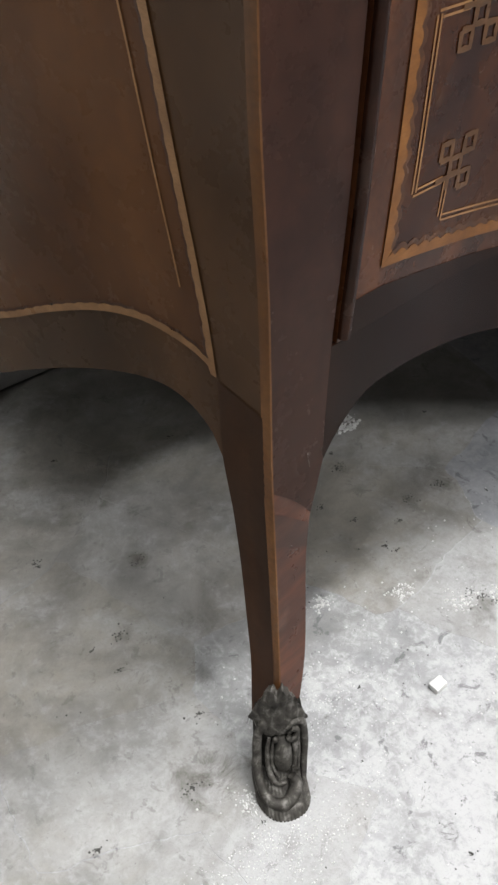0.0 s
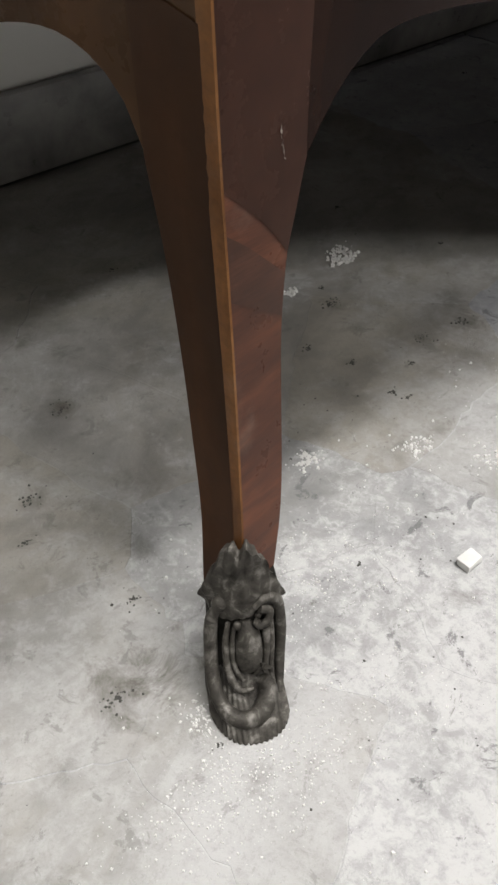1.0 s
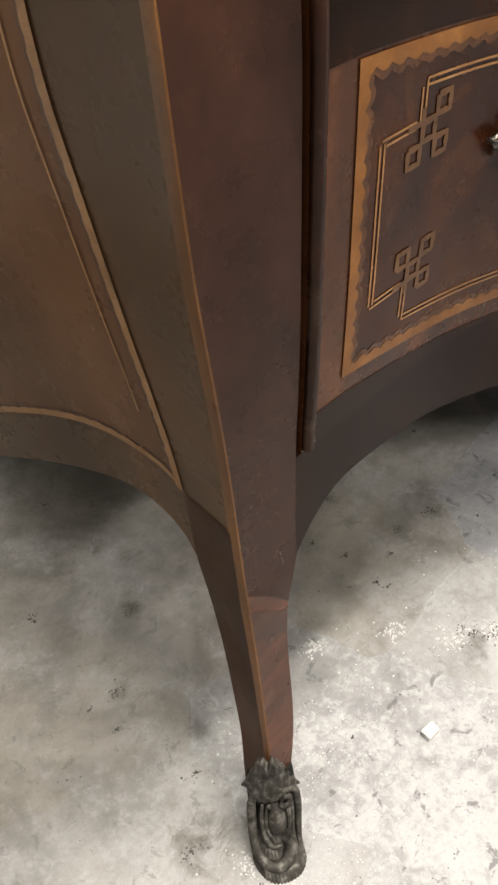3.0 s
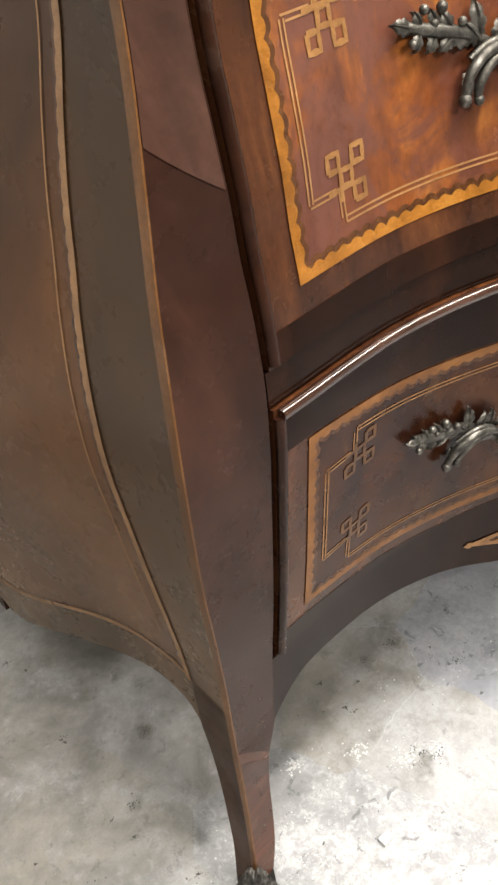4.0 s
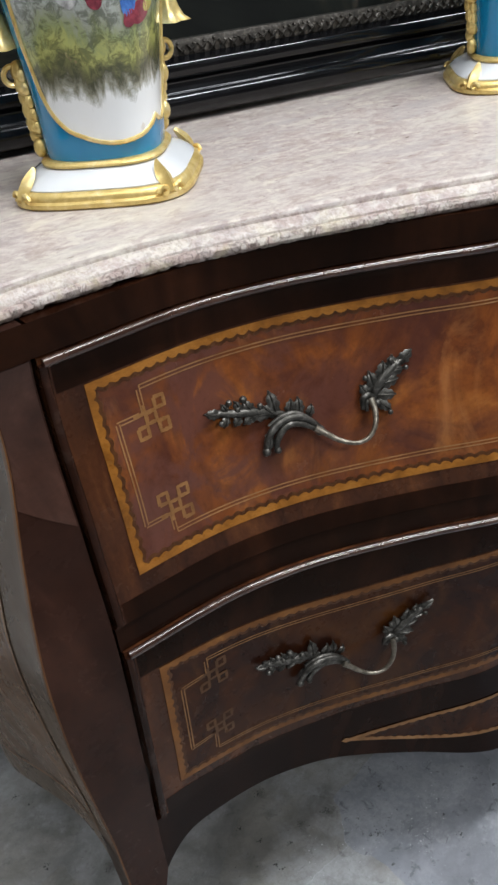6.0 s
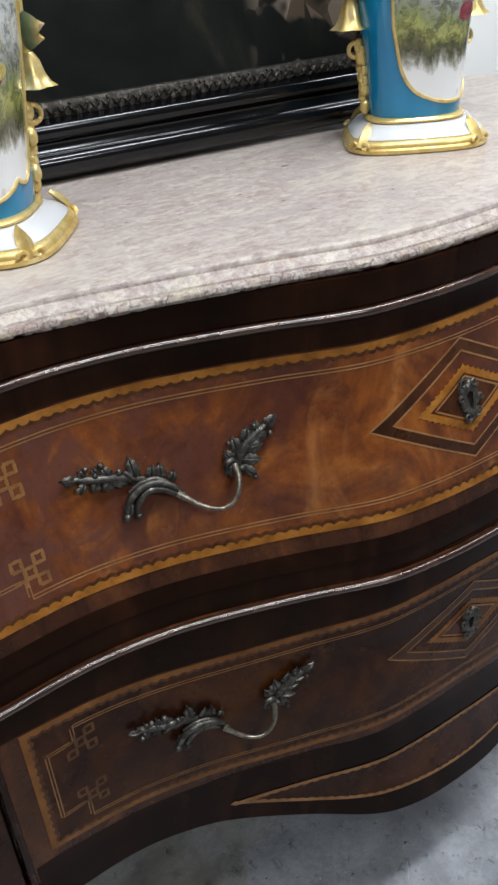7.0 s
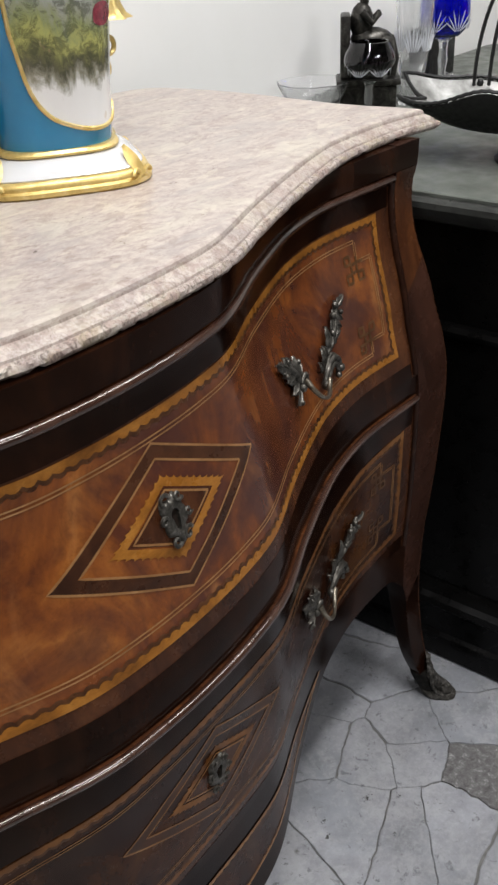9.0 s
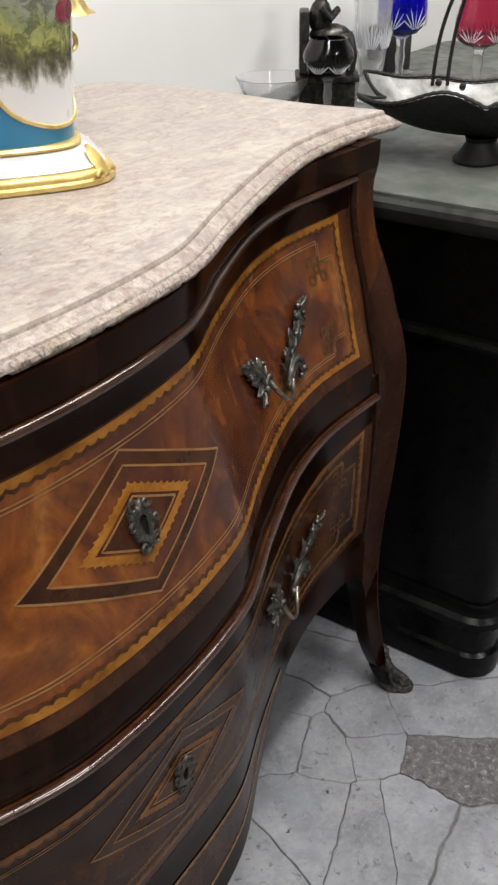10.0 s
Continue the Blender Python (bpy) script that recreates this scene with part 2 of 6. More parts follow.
# trodden-in dirt: place, size and strength; SMUDGES starts with two dark patches beside the foot
STAINS = ((0.325, -0.047, 0.0050, 0.85), (0.204, -0.014, 0.0045, 0.7), (0.272, -0.066, 0.0022, 0.7), (0.504, -0.197, 0.0040, 0.7), (0.397, -0.009, 0.0022, 0.7), (0.562, -0.080, 0.0030, 0.7), (0.278, -0.127, 0.0030, 0.5), (0.120, -0.080, 0.0060, 0.6), (0.360, -0.110, 0.0020, 0.6))
SMUDGES = ((-0.571, -0.012, 0.024, 0.85), (-0.592, 0.000, 0.026, 0.62), (-0.292, 0.162, 0.012, 0.75), (-0.507, 0.192, 0.011, 0.75), (-0.564, 0.132, 0.013, 0.55), (-0.231, 0.084, 0.013, 0.7), (-0.272, 0.091, 0.009, 0.7), (-0.538, 0.062, 0.012, 0.5), (-0.425, -0.074, 0.011, 0.5), (-0.320, -0.035, 0.016, 0.6), (-0.577, -0.078, 0.009, 0.5), (-0.491, 0.270, 0.011, 0.6), (-0.340, 0.020, 0.010, 0.4))


def floor_mat(name, tone, stain, film=0.5, flakes=0.5, pits=0.5, rough=0.5, shift=0.4, stained=0.8, drift=False):
    """Worn paving: clouded stone, brownish stains, a film of grey dust, torn plaster flakes and dirty pits."""
    n = Nodes(name, rough, spec=0.3)
    info = n.add("ShaderNodeObjectInfo").outputs["Random"]
    times = lambda f: tuple(min(0.8, c * f) for c in tone)  # noqa: E731

    def plus(x, k, y):
        m = n.add("ShaderNodeMath")
        m.operation = "MULTIPLY_ADD"
        n.link(x, m.inputs[0])
        m.inputs[1].default_value = k
        n.link(y, m.inputs[2])
        return m.outputs[0]

    cloud = n.noise(11, 10, 0.66, 0.4)
    base = n.ramp(cloud, (0.34, times(0.60)), (0.46, times(0.88)), (0.54, times(1.05)), (0.68, times(1.35)))
    blot = n.noise(5.2, 8, 0.64, 0.5)
    base = n.mix(n.grey(blot, 0.42, 0.62, 0, stained), base, n.ramp(cloud, (0.36, tuple(c * 0.62 for c in stain)), (0.64, tuple(c * 1.3 for c in stain))))
    base = n.mix(n.grey(info, 0, 1, 0, shift), base, n.mix(0.35, times(0.42), base))
    scuff = n.noise(27, 10, 0.70, 0.3, n.scaled(1.0, 1.5, 1.0, (0, 0, 0.6)))
    base = n.mix(n.grey(scuff, 0.50, 0.62, 0, 0.45), base, times(0.58))
    # dust: a soft film that breaks up, with drift also thicker towards smaller y
    heap = n.noise(8, 9, 0.66, 0.6)
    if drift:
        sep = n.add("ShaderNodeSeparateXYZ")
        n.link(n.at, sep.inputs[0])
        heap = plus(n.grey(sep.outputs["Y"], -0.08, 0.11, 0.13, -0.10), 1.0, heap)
    torn = n.noise(36, 10, 0.72, 0.5)
    dust = plus(torn, 0.45, heap)
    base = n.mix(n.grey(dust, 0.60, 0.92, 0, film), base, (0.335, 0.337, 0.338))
    crust = plus(n.noise(120, 9, 0.76, 0.4), 1.0, plus(n.noise(15, 4, 0.6, 0.3), 0.25, plus(dust, 0.75, n.grey(info, 0, 1, 0.04, 0.05))))
    base = n.mix(n.grey(crust, 1.20, 1.36, 0, flakes), base, (0.45, 0.453, 0.45))
    for mx, my, mr, mk in SMUDGES if drift else STAINS:
        far = n.add("ShaderNodeVectorMath")
        far.operation = "DISTANCE"
        n.link(n.at, far.inputs[0])
        far.inputs[1].default_value = (mx, my, 0.0)
        base = n.mix(n.grey(plus(torn, mr * 5.0, far.outputs["Value"]), mr * 3.3, mr * 2.2, 0, mk), base, (0.062, 0.056, 0.044))
    speck = n.noise(300, 5, 0.8)
    base = n.mix(n.grey(speck, 0.54, 0.66, 0, 0.35), base, times(0.62))
    pit = n.noise(58, 9, 0.74, 0.6)
    base = n.mix(n.grey(pit, 0.585, 0.625, 0, pits), base, times(0.40))
    spot = n.noise(24, 9, 0.78, 0.4)
    base = n.mix(n.grey(spot, 0.655, 0.69, 0, pits), base, (0.075, 0.07, 0.06))
    n.color(base).rough(n.grey(cloud, 0.35, 0.65, rough * 0.75, 0.85)).bump(plus(pit, -0.5, crust), 0.55, 0.0022)
    return n.mat


def terrazzo_mat():
    n = Nodes("old terrazzo", 0.6)
    grain = n.noise(105, 6, 0.75, 0.6)
    chips = n.ramp(grain, (0.38, (0.050, 0.047, 0.045)), (0.50, (0.100, 0.097, 0.094)), (0.58, (0.145, 0.142, 0.140)), (0.66, (0.36, 0.355, 0.35)))
    n.color(n.mix(n.grey(n.noise(30, 6, 0.65), 0.42, 0.62, 0, 0.5), chips, (0.115, 0.112, 0.110))).bump(grain, 0.5, 0.002)
    return n.mat


def plain(name, a, b, scale=12, rough=0.5, metal=0.0, coat=0.0, bump=0.05, detail=5, spec=0.5):
    n = Nodes(name, rough, metal, coat, spec)
    f = n.noise(scale, detail, 0.6, 0.3)
    n.color(n.ramp(f, (0.3, a), (0.7, b))).rough(n.grey(n.noise(scale * 3.3), 0.3, 0.7, rough * 0.75, min(1, rough * 1.35)))
    if bump:
        n.bump(n.noise(scale * 7, 3), bump, 0.001)
    return n.mat


def metal_mat(name, a, b, c, rough, scale=150, metal=0.85):
    n = Nodes(name, rough, metal)
    f = n.noise(scale, 4, 0.65, 0.4)
    n.color(n.ramp(f, (0.3, a), (0.52, b), (0.75, c))).rough(n.grey(f, 0.3, 0.7, rough * 1.3, rough * 0.8)).bump(n.noise(scale * 2, 3), 0.2, 0.0006)
    return n.mat


def glass_mat(name, color, rough=0.03, clear=1.0):
    n = Nodes(name, rough)
    n.p.inputs["Transmission Weight"].default_value = clear
    n.p.inputs["IOR"].default_value = 1.48
    n.color(color)
    n.bump(n.noise(60, 2), 0.05, 0.001)
    return n.mat


MARBLE = marble_mat("grey pink marble")
MARBLELIP = marble_mat("crusted marble edge", 0.75)
MARBLESTEP = marble_mat("moulded marble edge", 0.35)
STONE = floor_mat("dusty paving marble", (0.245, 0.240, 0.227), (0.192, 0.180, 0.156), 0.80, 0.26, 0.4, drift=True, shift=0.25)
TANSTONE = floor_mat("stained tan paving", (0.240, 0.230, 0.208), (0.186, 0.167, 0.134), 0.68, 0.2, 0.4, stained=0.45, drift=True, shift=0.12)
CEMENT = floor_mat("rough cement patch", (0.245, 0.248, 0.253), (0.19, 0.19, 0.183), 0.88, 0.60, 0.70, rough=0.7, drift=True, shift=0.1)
BLUESTONE = floor_mat("grey paving marble", (0.330, 0.335, 0.358), (0.190, 0.204, 0.222), 0.22, 0.25, 0.85, shift=0.7)
GROUT = plain("cement joint", (0.055, 0.054, 0.050), (0.17, 0.168, 0.16), 34, 0.85, bump=0.4)
TERRAZZO = terrazzo_mat()
SKIRT = plain("grey marble skirting", (0.13, 0.13, 0.133), (0.36, 0.36, 0.355), 16, 0.35, detail=8)
WALL = plain("white wall paint", (0.84, 0.84, 0.805), (0.88, 0.88, 0.855), 3, 0.7, bump=0.05)
# unseen ceiling and walls, toned down to hold back bounce light
CEIL = plain("ceiling paint", (0.26, 0.26, 0.255), (0.31, 0.31, 0.305), 2, 0.8)
SHOPWALL = plain("dim unseen wall", (0.060, 0.052, 0.045), (0.110, 0.098, 0.086), 2, 0.7)
BRONZE = metal_mat("dark patinated bronze", (0.030, 0.028, 0.024), (0.085, 0.079, 0.067), (0.24, 0.225, 0.20), 0.46)
BAIL = metal_mat("rubbed bronze", (0.08, 0.068, 0.05), (0.22, 0.19, 0.145), (0.42, 0.38, 0.31), 0.34)
# core bronze: grime and the shade of the hollows share this colour
SABOTCORE = metal_mat("bronze dark for hollows", (0.008, 0.0075, 0.0065), (0.018, 0.017, 0.0145), (0.045, 0.042, 0.037), 0.7, 60)
SABOT = metal_mat("dusty bronze", (0.018, 0.016, 0.0135), (0.050, 0.046, 0.039), (0.20, 0.19, 0.175), 0.62, 130, 0.5)
GOLD = metal_mat("gilding", (0.56, 0.38, 0.11), (0.72, 0.54, 0.20), (0.84, 0.71, 0.40), 0.36, 60, 0.55)
PORCELAIN = plain("white porcelain", (0.60, 0.60, 0.60), (0.66, 0.66, 0.65), 8, 0.12, coat=0.5, bump=0)
TURQ = plain("turquoise glaze", (0.006, 0.18, 0.37), (0.015, 0.25, 0.46), 12, 0.13, coat=0.5, bump=0)
BLACKWOOD = plain("black polished frame", (0.002, 0.002, 0.0024), (0.005, 0.005, 0.0055), 18, 0.13, coat=0.15, bump=0, spec=0.4)
EBONISED = plain("ebonised cabinet", (0.0012, 0.0012, 0.0012), (0.003, 0.0028, 0.0026), 14, 0.28, spec=0.16)
CABTOP = plain("grey green cabinet top", (0.050, 0.058, 0.048), (0.165, 0.175, 0.155), 13, 0.45, spec=0.22, detail=9)
CABEDGE = plain("worn dark edge", (0.022, 0.023, 0.021), (0.062, 0.064, 0.058), 25, 0.36, spec=0.2)
ORNAMENT = metal_mat("worn silver gilt", (0.022, 0.020, 0.017), (0.070, 0.062, 0.052), (0.26, 0.24, 0.21), 0.5, 160)
PEWTER = metal_mat("polished pewter", (0.20, 0.20, 0.19), (0.31, 0.31, 0.295), (0.42, 0.42, 0.40), 0.58, 30)
IRON = plain("black iron", (0.010, 0.010, 0.010), (0.022, 0.022, 0.021), 40, 0.5, metal=0.3)
STATUE = metal_mat("statuette bronze", (0.020, 0.019, 0.017), (0.055, 0.052, 0.046), (0.14, 0.135, 0.12), 0.42, 80)
CLEAR = glass_mat("cut crystal", (0.985, 0.99, 0.99), 0.08, 0.90)
BLUEGLASS = glass_mat("cobalt glass", (0.02, 0.05, 0.75))
REDGLASS = glass_mat("ruby glass", (0.80, 0.22, 0.33))
SMOKE = glass_mat("smoky glass", (0.06, 0.05, 0.055))
ETCH = plain("etched white glass", (0.55, 0.57, 0.62), (0.75, 0.77, 0.8), 40, 0.5)
DIRT = plain("dark dirt", (0.020, 0.020, 0.018), (0.07, 0.07, 0.062), 80, 0.9)
CHIP = plain("white plaster", (0.46, 0.46, 0.445), (0.62, 0.62, 0.61), 60, 0.8)
LAMPGLOW = Nodes("lamp diffuser", 0.5)
LAMPGLOW.color((0.9, 0.9, 0.9)).p.inputs["Emission Color"].default_value = (0.95, 0.98, 1.0, 1)
LAMPGLOW.p.inputs["Emission Strength"].default_value = 6.0
LAMPGLOW = LAMPGLOW.mat


# ---- mesh helpers ----
def finish(bm, name, mat, sharp=38):
    bmesh.ops.recalc_face_normals(bm, faces=bm.faces)
    me = bpy.data.meshes.new(name)
    bm.to_mesh(me)
    bm.free()
    me.materials.append(mat)
    me.polygons.foreach_set("use_smooth", [True] * len(me.polygons))
    me.set_sharp_from_angle(angle=radians(sharp))
    return me


def part(name, bm, mat, parent, label="", sharp=38):
    """One mesh under a thing or a part, in the coordinates in which the thing is built."""
    ob = new(name, finish(bm, name, mat, sharp))
    ob.parent = parent
    if parent.type == "EMPTY":
        ob.matrix_parent_inverse = Matrix.Translation(-parent.location)
    return tagged(ob, label)


def thing(name, at, label, category, group="", kind=""):
    ob = new(name)
    ob.empty_display_size = 0.05
    ob.location = at
    return tagged(ob, label, category, group, kind)


def solo(name, bm, mat, label, category, group="", kind="", sharp=38):
    return tagged(new(name, finish(bm, name, mat, sharp)), label, category, group, kind)


def grid(bm, f, nu, nv, wrap=False):
    """A sheet of nu by nv faces over f(u, v), u and v in 0..1. Returns its rows of vertices."""
    rows = [[bm.verts.new(f(i / nu, j / nv)) for i in range(nu + (0 if wrap else 1))] for j in range(nv + 1)]
    for a, b in zip(rows, rows[1:]):
        for i in range(nu):
            k = (i + 1) % len(a)
            bm.faces.new((a[i], a[k], b[k], b[i]))
    return rows


def slab(bm, f, nu, nv):
    """A closed board: f(u, v, side), side 0 outside and 1 inside."""
    a = grid(bm, lambda u, v: f(u, v, 0), nu, nv)
    b = grid(bm, lambda u, v: f(u, v, 1), nu, nv)
    edge = lambda r: r[0] + [row[-1] for row in r[1:]] + r[-1][-2::-1] + [row[0] for row in r[-2:0:-1]]  # noqa: E731
    ea, eb = edge(a), edge(b)
    for i in range(len(ea)):
        k = (i + 1) % len(ea)
        bm.faces.new((ea[i], ea[k], eb[k], eb[i]))


def loft(bm, rings, cap=True):
    vs = [[bm.verts.new(p) for p in r] for r in rings]
    for a, b in zip(vs, vs[1:]):
        for i in range(len(a)):
            k = (i + 1) % len(a)
            bm.faces.new((a[i], a[k], b[k], b[i]))
    if cap:
        bm.faces.new(vs[0][::-1])
        bm.faces.new(vs[-1])


def tube(bm, pts, rad, seg=8, flat=1.0):
    """A round bar along pts; rad is a number or a function of 0..1."""
    pts = [Vector(p) for p in pts]
    side, rings = None, []
    for i, p in enumerate(pts):
        d = (pts[min(i + 1, len(pts) - 1)] - pts[max(i - 1, 0)]).normalized()
        if side is None:
            side = d.cross(Vector((0, 0, 1)) if abs(d.z) < 0.9 else Vector((0, 1, 0))).normalized()
        side = (side - d * side.dot(d)).normalized()
        up = d.cross(side)
        r = rad(i / (len(pts) - 1)) if callable(rad) else rad
        rings.append([p + r * (math.cos(a) * side + flat * math.sin(a) * up) for a in (2 * math.pi * k / seg for k in range(seg))])
    loft(bm, rings)


def box(bm, x0, x1, y0, y1, z0, z1, b=0.0):
    """A box, its edges bevelled by b."""
    vs = [bm.verts.new((x, y, z)) for z in (z0, z1) for y in (y0, y1) for x in (x0, x1)]
    fs = [bm.faces.new([vs[i] for i in q]) for q in ((0, 2, 3, 1), (4, 5, 7, 6), (0, 1, 5, 4), (2, 6, 7, 3), (0, 4, 6, 2), (1, 3, 7, 5))]
    if b:
        bmesh.ops.bevel(bm, geom=list({e for f in fs for e in f.edges}), offset=b, segments=2, affect="EDGES", profile=0.6)


def ball(bm, c, r, seg=10, rings=7, turn=None):
    """An ellipsoid with radii r."""
    m = turn or Matrix.Identity(3)
    c = Vector(c)
    rows = []
    for j in range(1, rings):
        t = math.pi * j / rings
        rows.append([c + m @ Vector((r[0] * math.sin(t) * math.cos(a), r[1] * math.sin(t) * math.sin(a), r[2] * math.cos(t))) for a in (2 * math.pi * k / seg for k in range(seg))])
    vs = [[bm.verts.new(p) for p in row] for row in rows]
    top, low = bm.verts.new(c + m @ Vector((0, 0, r[2]))), bm.verts.new(c - m @ Vector((0, 0, r[2])))
    for a, b in zip(vs, vs[1:]):
        for i in range(seg):
            bm.faces.new((a[i], b[i], b[(i + 1) % seg], a[(i + 1) % seg]))
    for i in range(seg):
        bm.faces.new((top, vs[0][i], vs[0][(i + 1) % seg]))
        bm.faces.new((low, vs[-1][(i + 1) % seg], vs[-1][i]))


def leaf(bm, at, way, out, length, width, thick=0.002, curl=0.25):
    """A pointed, ribbed leaf that starts at a place, runs along way and curls towards out."""
    at, way, out = Vector(at), Vector(way).normalized(), Vector(out).normalized()
    out = (out - way * out.dot(way)).normalized()
    side = way.cross(out)
    rings = []
    for s, w in ((0, 0.35), (0.25, 0.85), (0.5, 1.0), (0.75, 0.7), (0.93, 0.3), (1.0, 0.06)):
        c = at + way * (length * s) + out * (length * curl * s * s)
        h = width * w * 0.5
        rings.append([c - side * h, c - side * h * 0.4 + out * thick * 0.5, c + out * thick * (0.4 + w), c + side * h * 0.4 + out * thick * 0.5, c + side * h, c - out * thick * 0.3])
    loft(bm, rings)


def lathe(bm, profile, seg=28, at=(0, 0, 0), squash=1.0, flute=0.0, nflute=0):
    """A turned solid; profile rows of radius and height, closed at both ends."""
    at = Vector(at)
    rings = []
    for r, z in profile:
        rings.append([at + Vector((r * (1 + flute * math.cos(nflute * a)) * math.cos(a), squash * r * (1 + flute * math.cos(nflute * a)) * math.sin(a), z)) for a in (2 * math.pi * k / seg for k in range(seg))])
    loft(bm, rings)


def table(rows, n=400):
    """A smooth function through a short table of places and values."""
    xs, ys = [r[0] for r in rows], [r[1] for r in rows]
    m = [(ys[min(i + 1, len(xs) - 1)] - ys[max(i - 1, 0)]) / (xs[min(i + 1, len(xs) - 1)] - xs[max(i - 1, 0)]) for i in range(len(xs))]
    lo, hi, out = xs[0], xs[-1], []
    i = 0
    for k in range(n + 1):
        x = lo + (hi - lo) * k / n
        while i < len(xs) - 2 and x > xs[i + 1]:
            i += 1
        h = xs[i + 1] - xs[i]
        s = (x - xs[i]) / h
        out.append((2 * s**3 - 3 * s**2 + 1) * ys[i] + (s**3 - 2 * s**2 + s) * m[i] * h + (3 * s**2 - 2 * s**3) * ys[i + 1] + (s**3 - s**2) * m[i + 1] * h)

    def f(x):
        t = min(1.0, max(0.0, (x - lo) / (hi - lo))) * n
        k = min(n - 1, int(t))
        return out[k] + (out[k + 1] - out[k]) * (t - k)

    return f


# ---- the room ----
def room():
    x0, x1, y0, y1, top = -3.4, 3.6, -4.2, 0.5, 2.9
    for name, a in (
        ("wall_north", (x0 - 0.15, x1 + 0.15, y1, y1 + 0.15, -0.05, top)),
        ("wall_south", (x0 - 0.15, x1 + 0.15, y0 - 0.15, y0, -0.05, top)),
        ("wall_west", (x0 - 0.15, x0, y0, y1, -0.05, top)),
        ("wall_east", (x1, x1 + 0.15, y0, y1, -0.05, top)),
    ):
        bm = bmesh.new()
        box(bm, *a)
        # out of view: dim walls cut the bounce, a white east wall reflects
        solo(name, bm, WALL if name in ("wall_north", "wall_east") else SHOPWALL, "plain white painted plaster wall of the shop" if name in ("wall_north", "wall_east") else "unseen brownish wall, kept dim to hold back bounce light", "wall", kind="structure")
    bm = bmesh.new()
    box(bm, x0 - 0.15, x1 + 0.15, y0 - 0.15, y1 + 0.15, top, top + 0.15)
    solo("ceiling", bm, CEIL, "unseen plain ceiling, kept dim to hold back bounce light", "ceiling", kind="structure")
    bm = bmesh.new()
    box(bm, x0, x1, 0.486, y1 - 0.0005, 0.0, 0.0755, 0.003)
    solo("baseboard", bm, SKIRT, "grey veined marble skirting along the white wall", "baseboard", kind="structure")
    for x, y, sx, sy, _ in LAMPS:
        lamp = thing("ceiling_light", (x, y, top), "long white fluorescent ceiling light panel, assumed out of view", "ceiling light", "ceiling lights")
        bm = bmesh.new()
        box(bm, x - sx / 2 - 0.02, x + sx / 2 + 0.02, y - sy / 2 - 0.02, y + sy / 2 + 0.02, 2.87, top - 0.0005, 0.004)
        part("housing", bm, PORCELAIN, lamp)
        bm = bmesh.new()
        box(bm, x - sx / 2, x + sx / 2, y - sy / 2, y + sy / 2, 2.852, 2.8695, 0.004)
        part("diffuser", bm, LAMPGLOW, lamp)


room()

# ---- the commode: its curved front and sides ----
RIDGE = ((-0.02, 0.575, -0.075), (0.0, 0.560, -0.048), (0.04, 0.548, -0.032), (0.08, 0.5385, -0.0230), (0.12, 0.5345, -0.016), (0.16, 0.5325, -0.0108),
         (0.20, 0.532, -0.007), (0.24, 0.533, -0.005), (0.28, 0.535, -0.005), (0.32, 0.5375, -0.006), (0.36, 0.5415, -0.0085), (0.40, 0.546, -0.0105),
         (0.44, 0.550, -0.0115), (0.48, 0.5528, -0.0125), (0.52, 0.5545, -0.013), (0.56, 0.5543, -0.011), (0.60, 0.5505, -0.004), (0.63, 0.5457, 0.004),
         (0.66, 0.541, 0.010), (0.69, 0.535, 0.018), (0.72, 0.529, 0.0265), (0.75, 0.5265, 0.032), (0.78, 0.528, 0.034), (0.80, 0.532, 0.0315), (0.84, 0.535, 0.031))
ridge_x = table([(r[0], r[1]) for r in RIDGE], 860)
ridge_y = table([(r[0], r[2]) for r in RIDGE], 860)
bow = table(((-0.2, -0.066), (-0.1, -0.0755), (0, -0.078), (0.1, -0.0755), (0.2, -0.066), (0.34, -0.034), (0.5, -0.003), (0.6, 0.009), (0.70, 0.013), (0.845, 0.007), (1, 0)), 600)
BACK = 0.455


def front_y(x, z):
    k = 1.0 if z > 0.6 else 1.0 - 0.13 * min(1.0, (0.6 - z) / 0.15)
    return ridge_y(z) + k * bow(min(1.0, abs(x) / ridge_x(z)))


def on_front(x, z, off=0.0):
    """A place on the serpentine front, off metres before it."""
    d = 0.002
    n = Vector(((front_y(x + d, z) - front_y(x - d, z)) / (2 * d), -1, (front_y(x, z + d) - front_y(x, z - d)) / (2 * d))).normalized()
    return Vector((x, front_y(x, z), z)) + off * n


def side_x(y, z):
    v = min(1.0, max(0.0, (y - ridge_y(z)) / (BACK - ridge_y(z))))
    swell = 0.05 - 0.0375 * min(1.0, max(0.0, (z - 0.5) / 0.28)) - 0.007 * min(1.0, max(0.0, (0.5 - z) / 0.265))
    return ridge_x(z) + swell * math.sin(math.pi * v / 1.2) ** 2


def on_side(s, y, z, off=0.0):
    """A place on the side, s -1 for the side at smaller x, 1 for the other."""
    d = 0.003
    n = Vector((1, -(side_x(y + d, z) - side_x(y - d, z)) / (2 * d), -(side_x(y, z + d) - side_x(y, z - d)) / (2 * d))).normalized()
    p = Vector((side_x(y, z), y, z)) + off * n
    return Vector((s * p.x, p.y, p.z))


apron_half = table(((0, 0.170), (0.06, 0.172), (0.12, 0.184), (0.20, 0.214), (0.28, 0.242), (0.33, 0.254), (0.38, 0.263), (0.43, 0.268), (0.455, 0.2665), (0.472, 0.257), (0.483, 0.246), (0.4915, 0.235)))
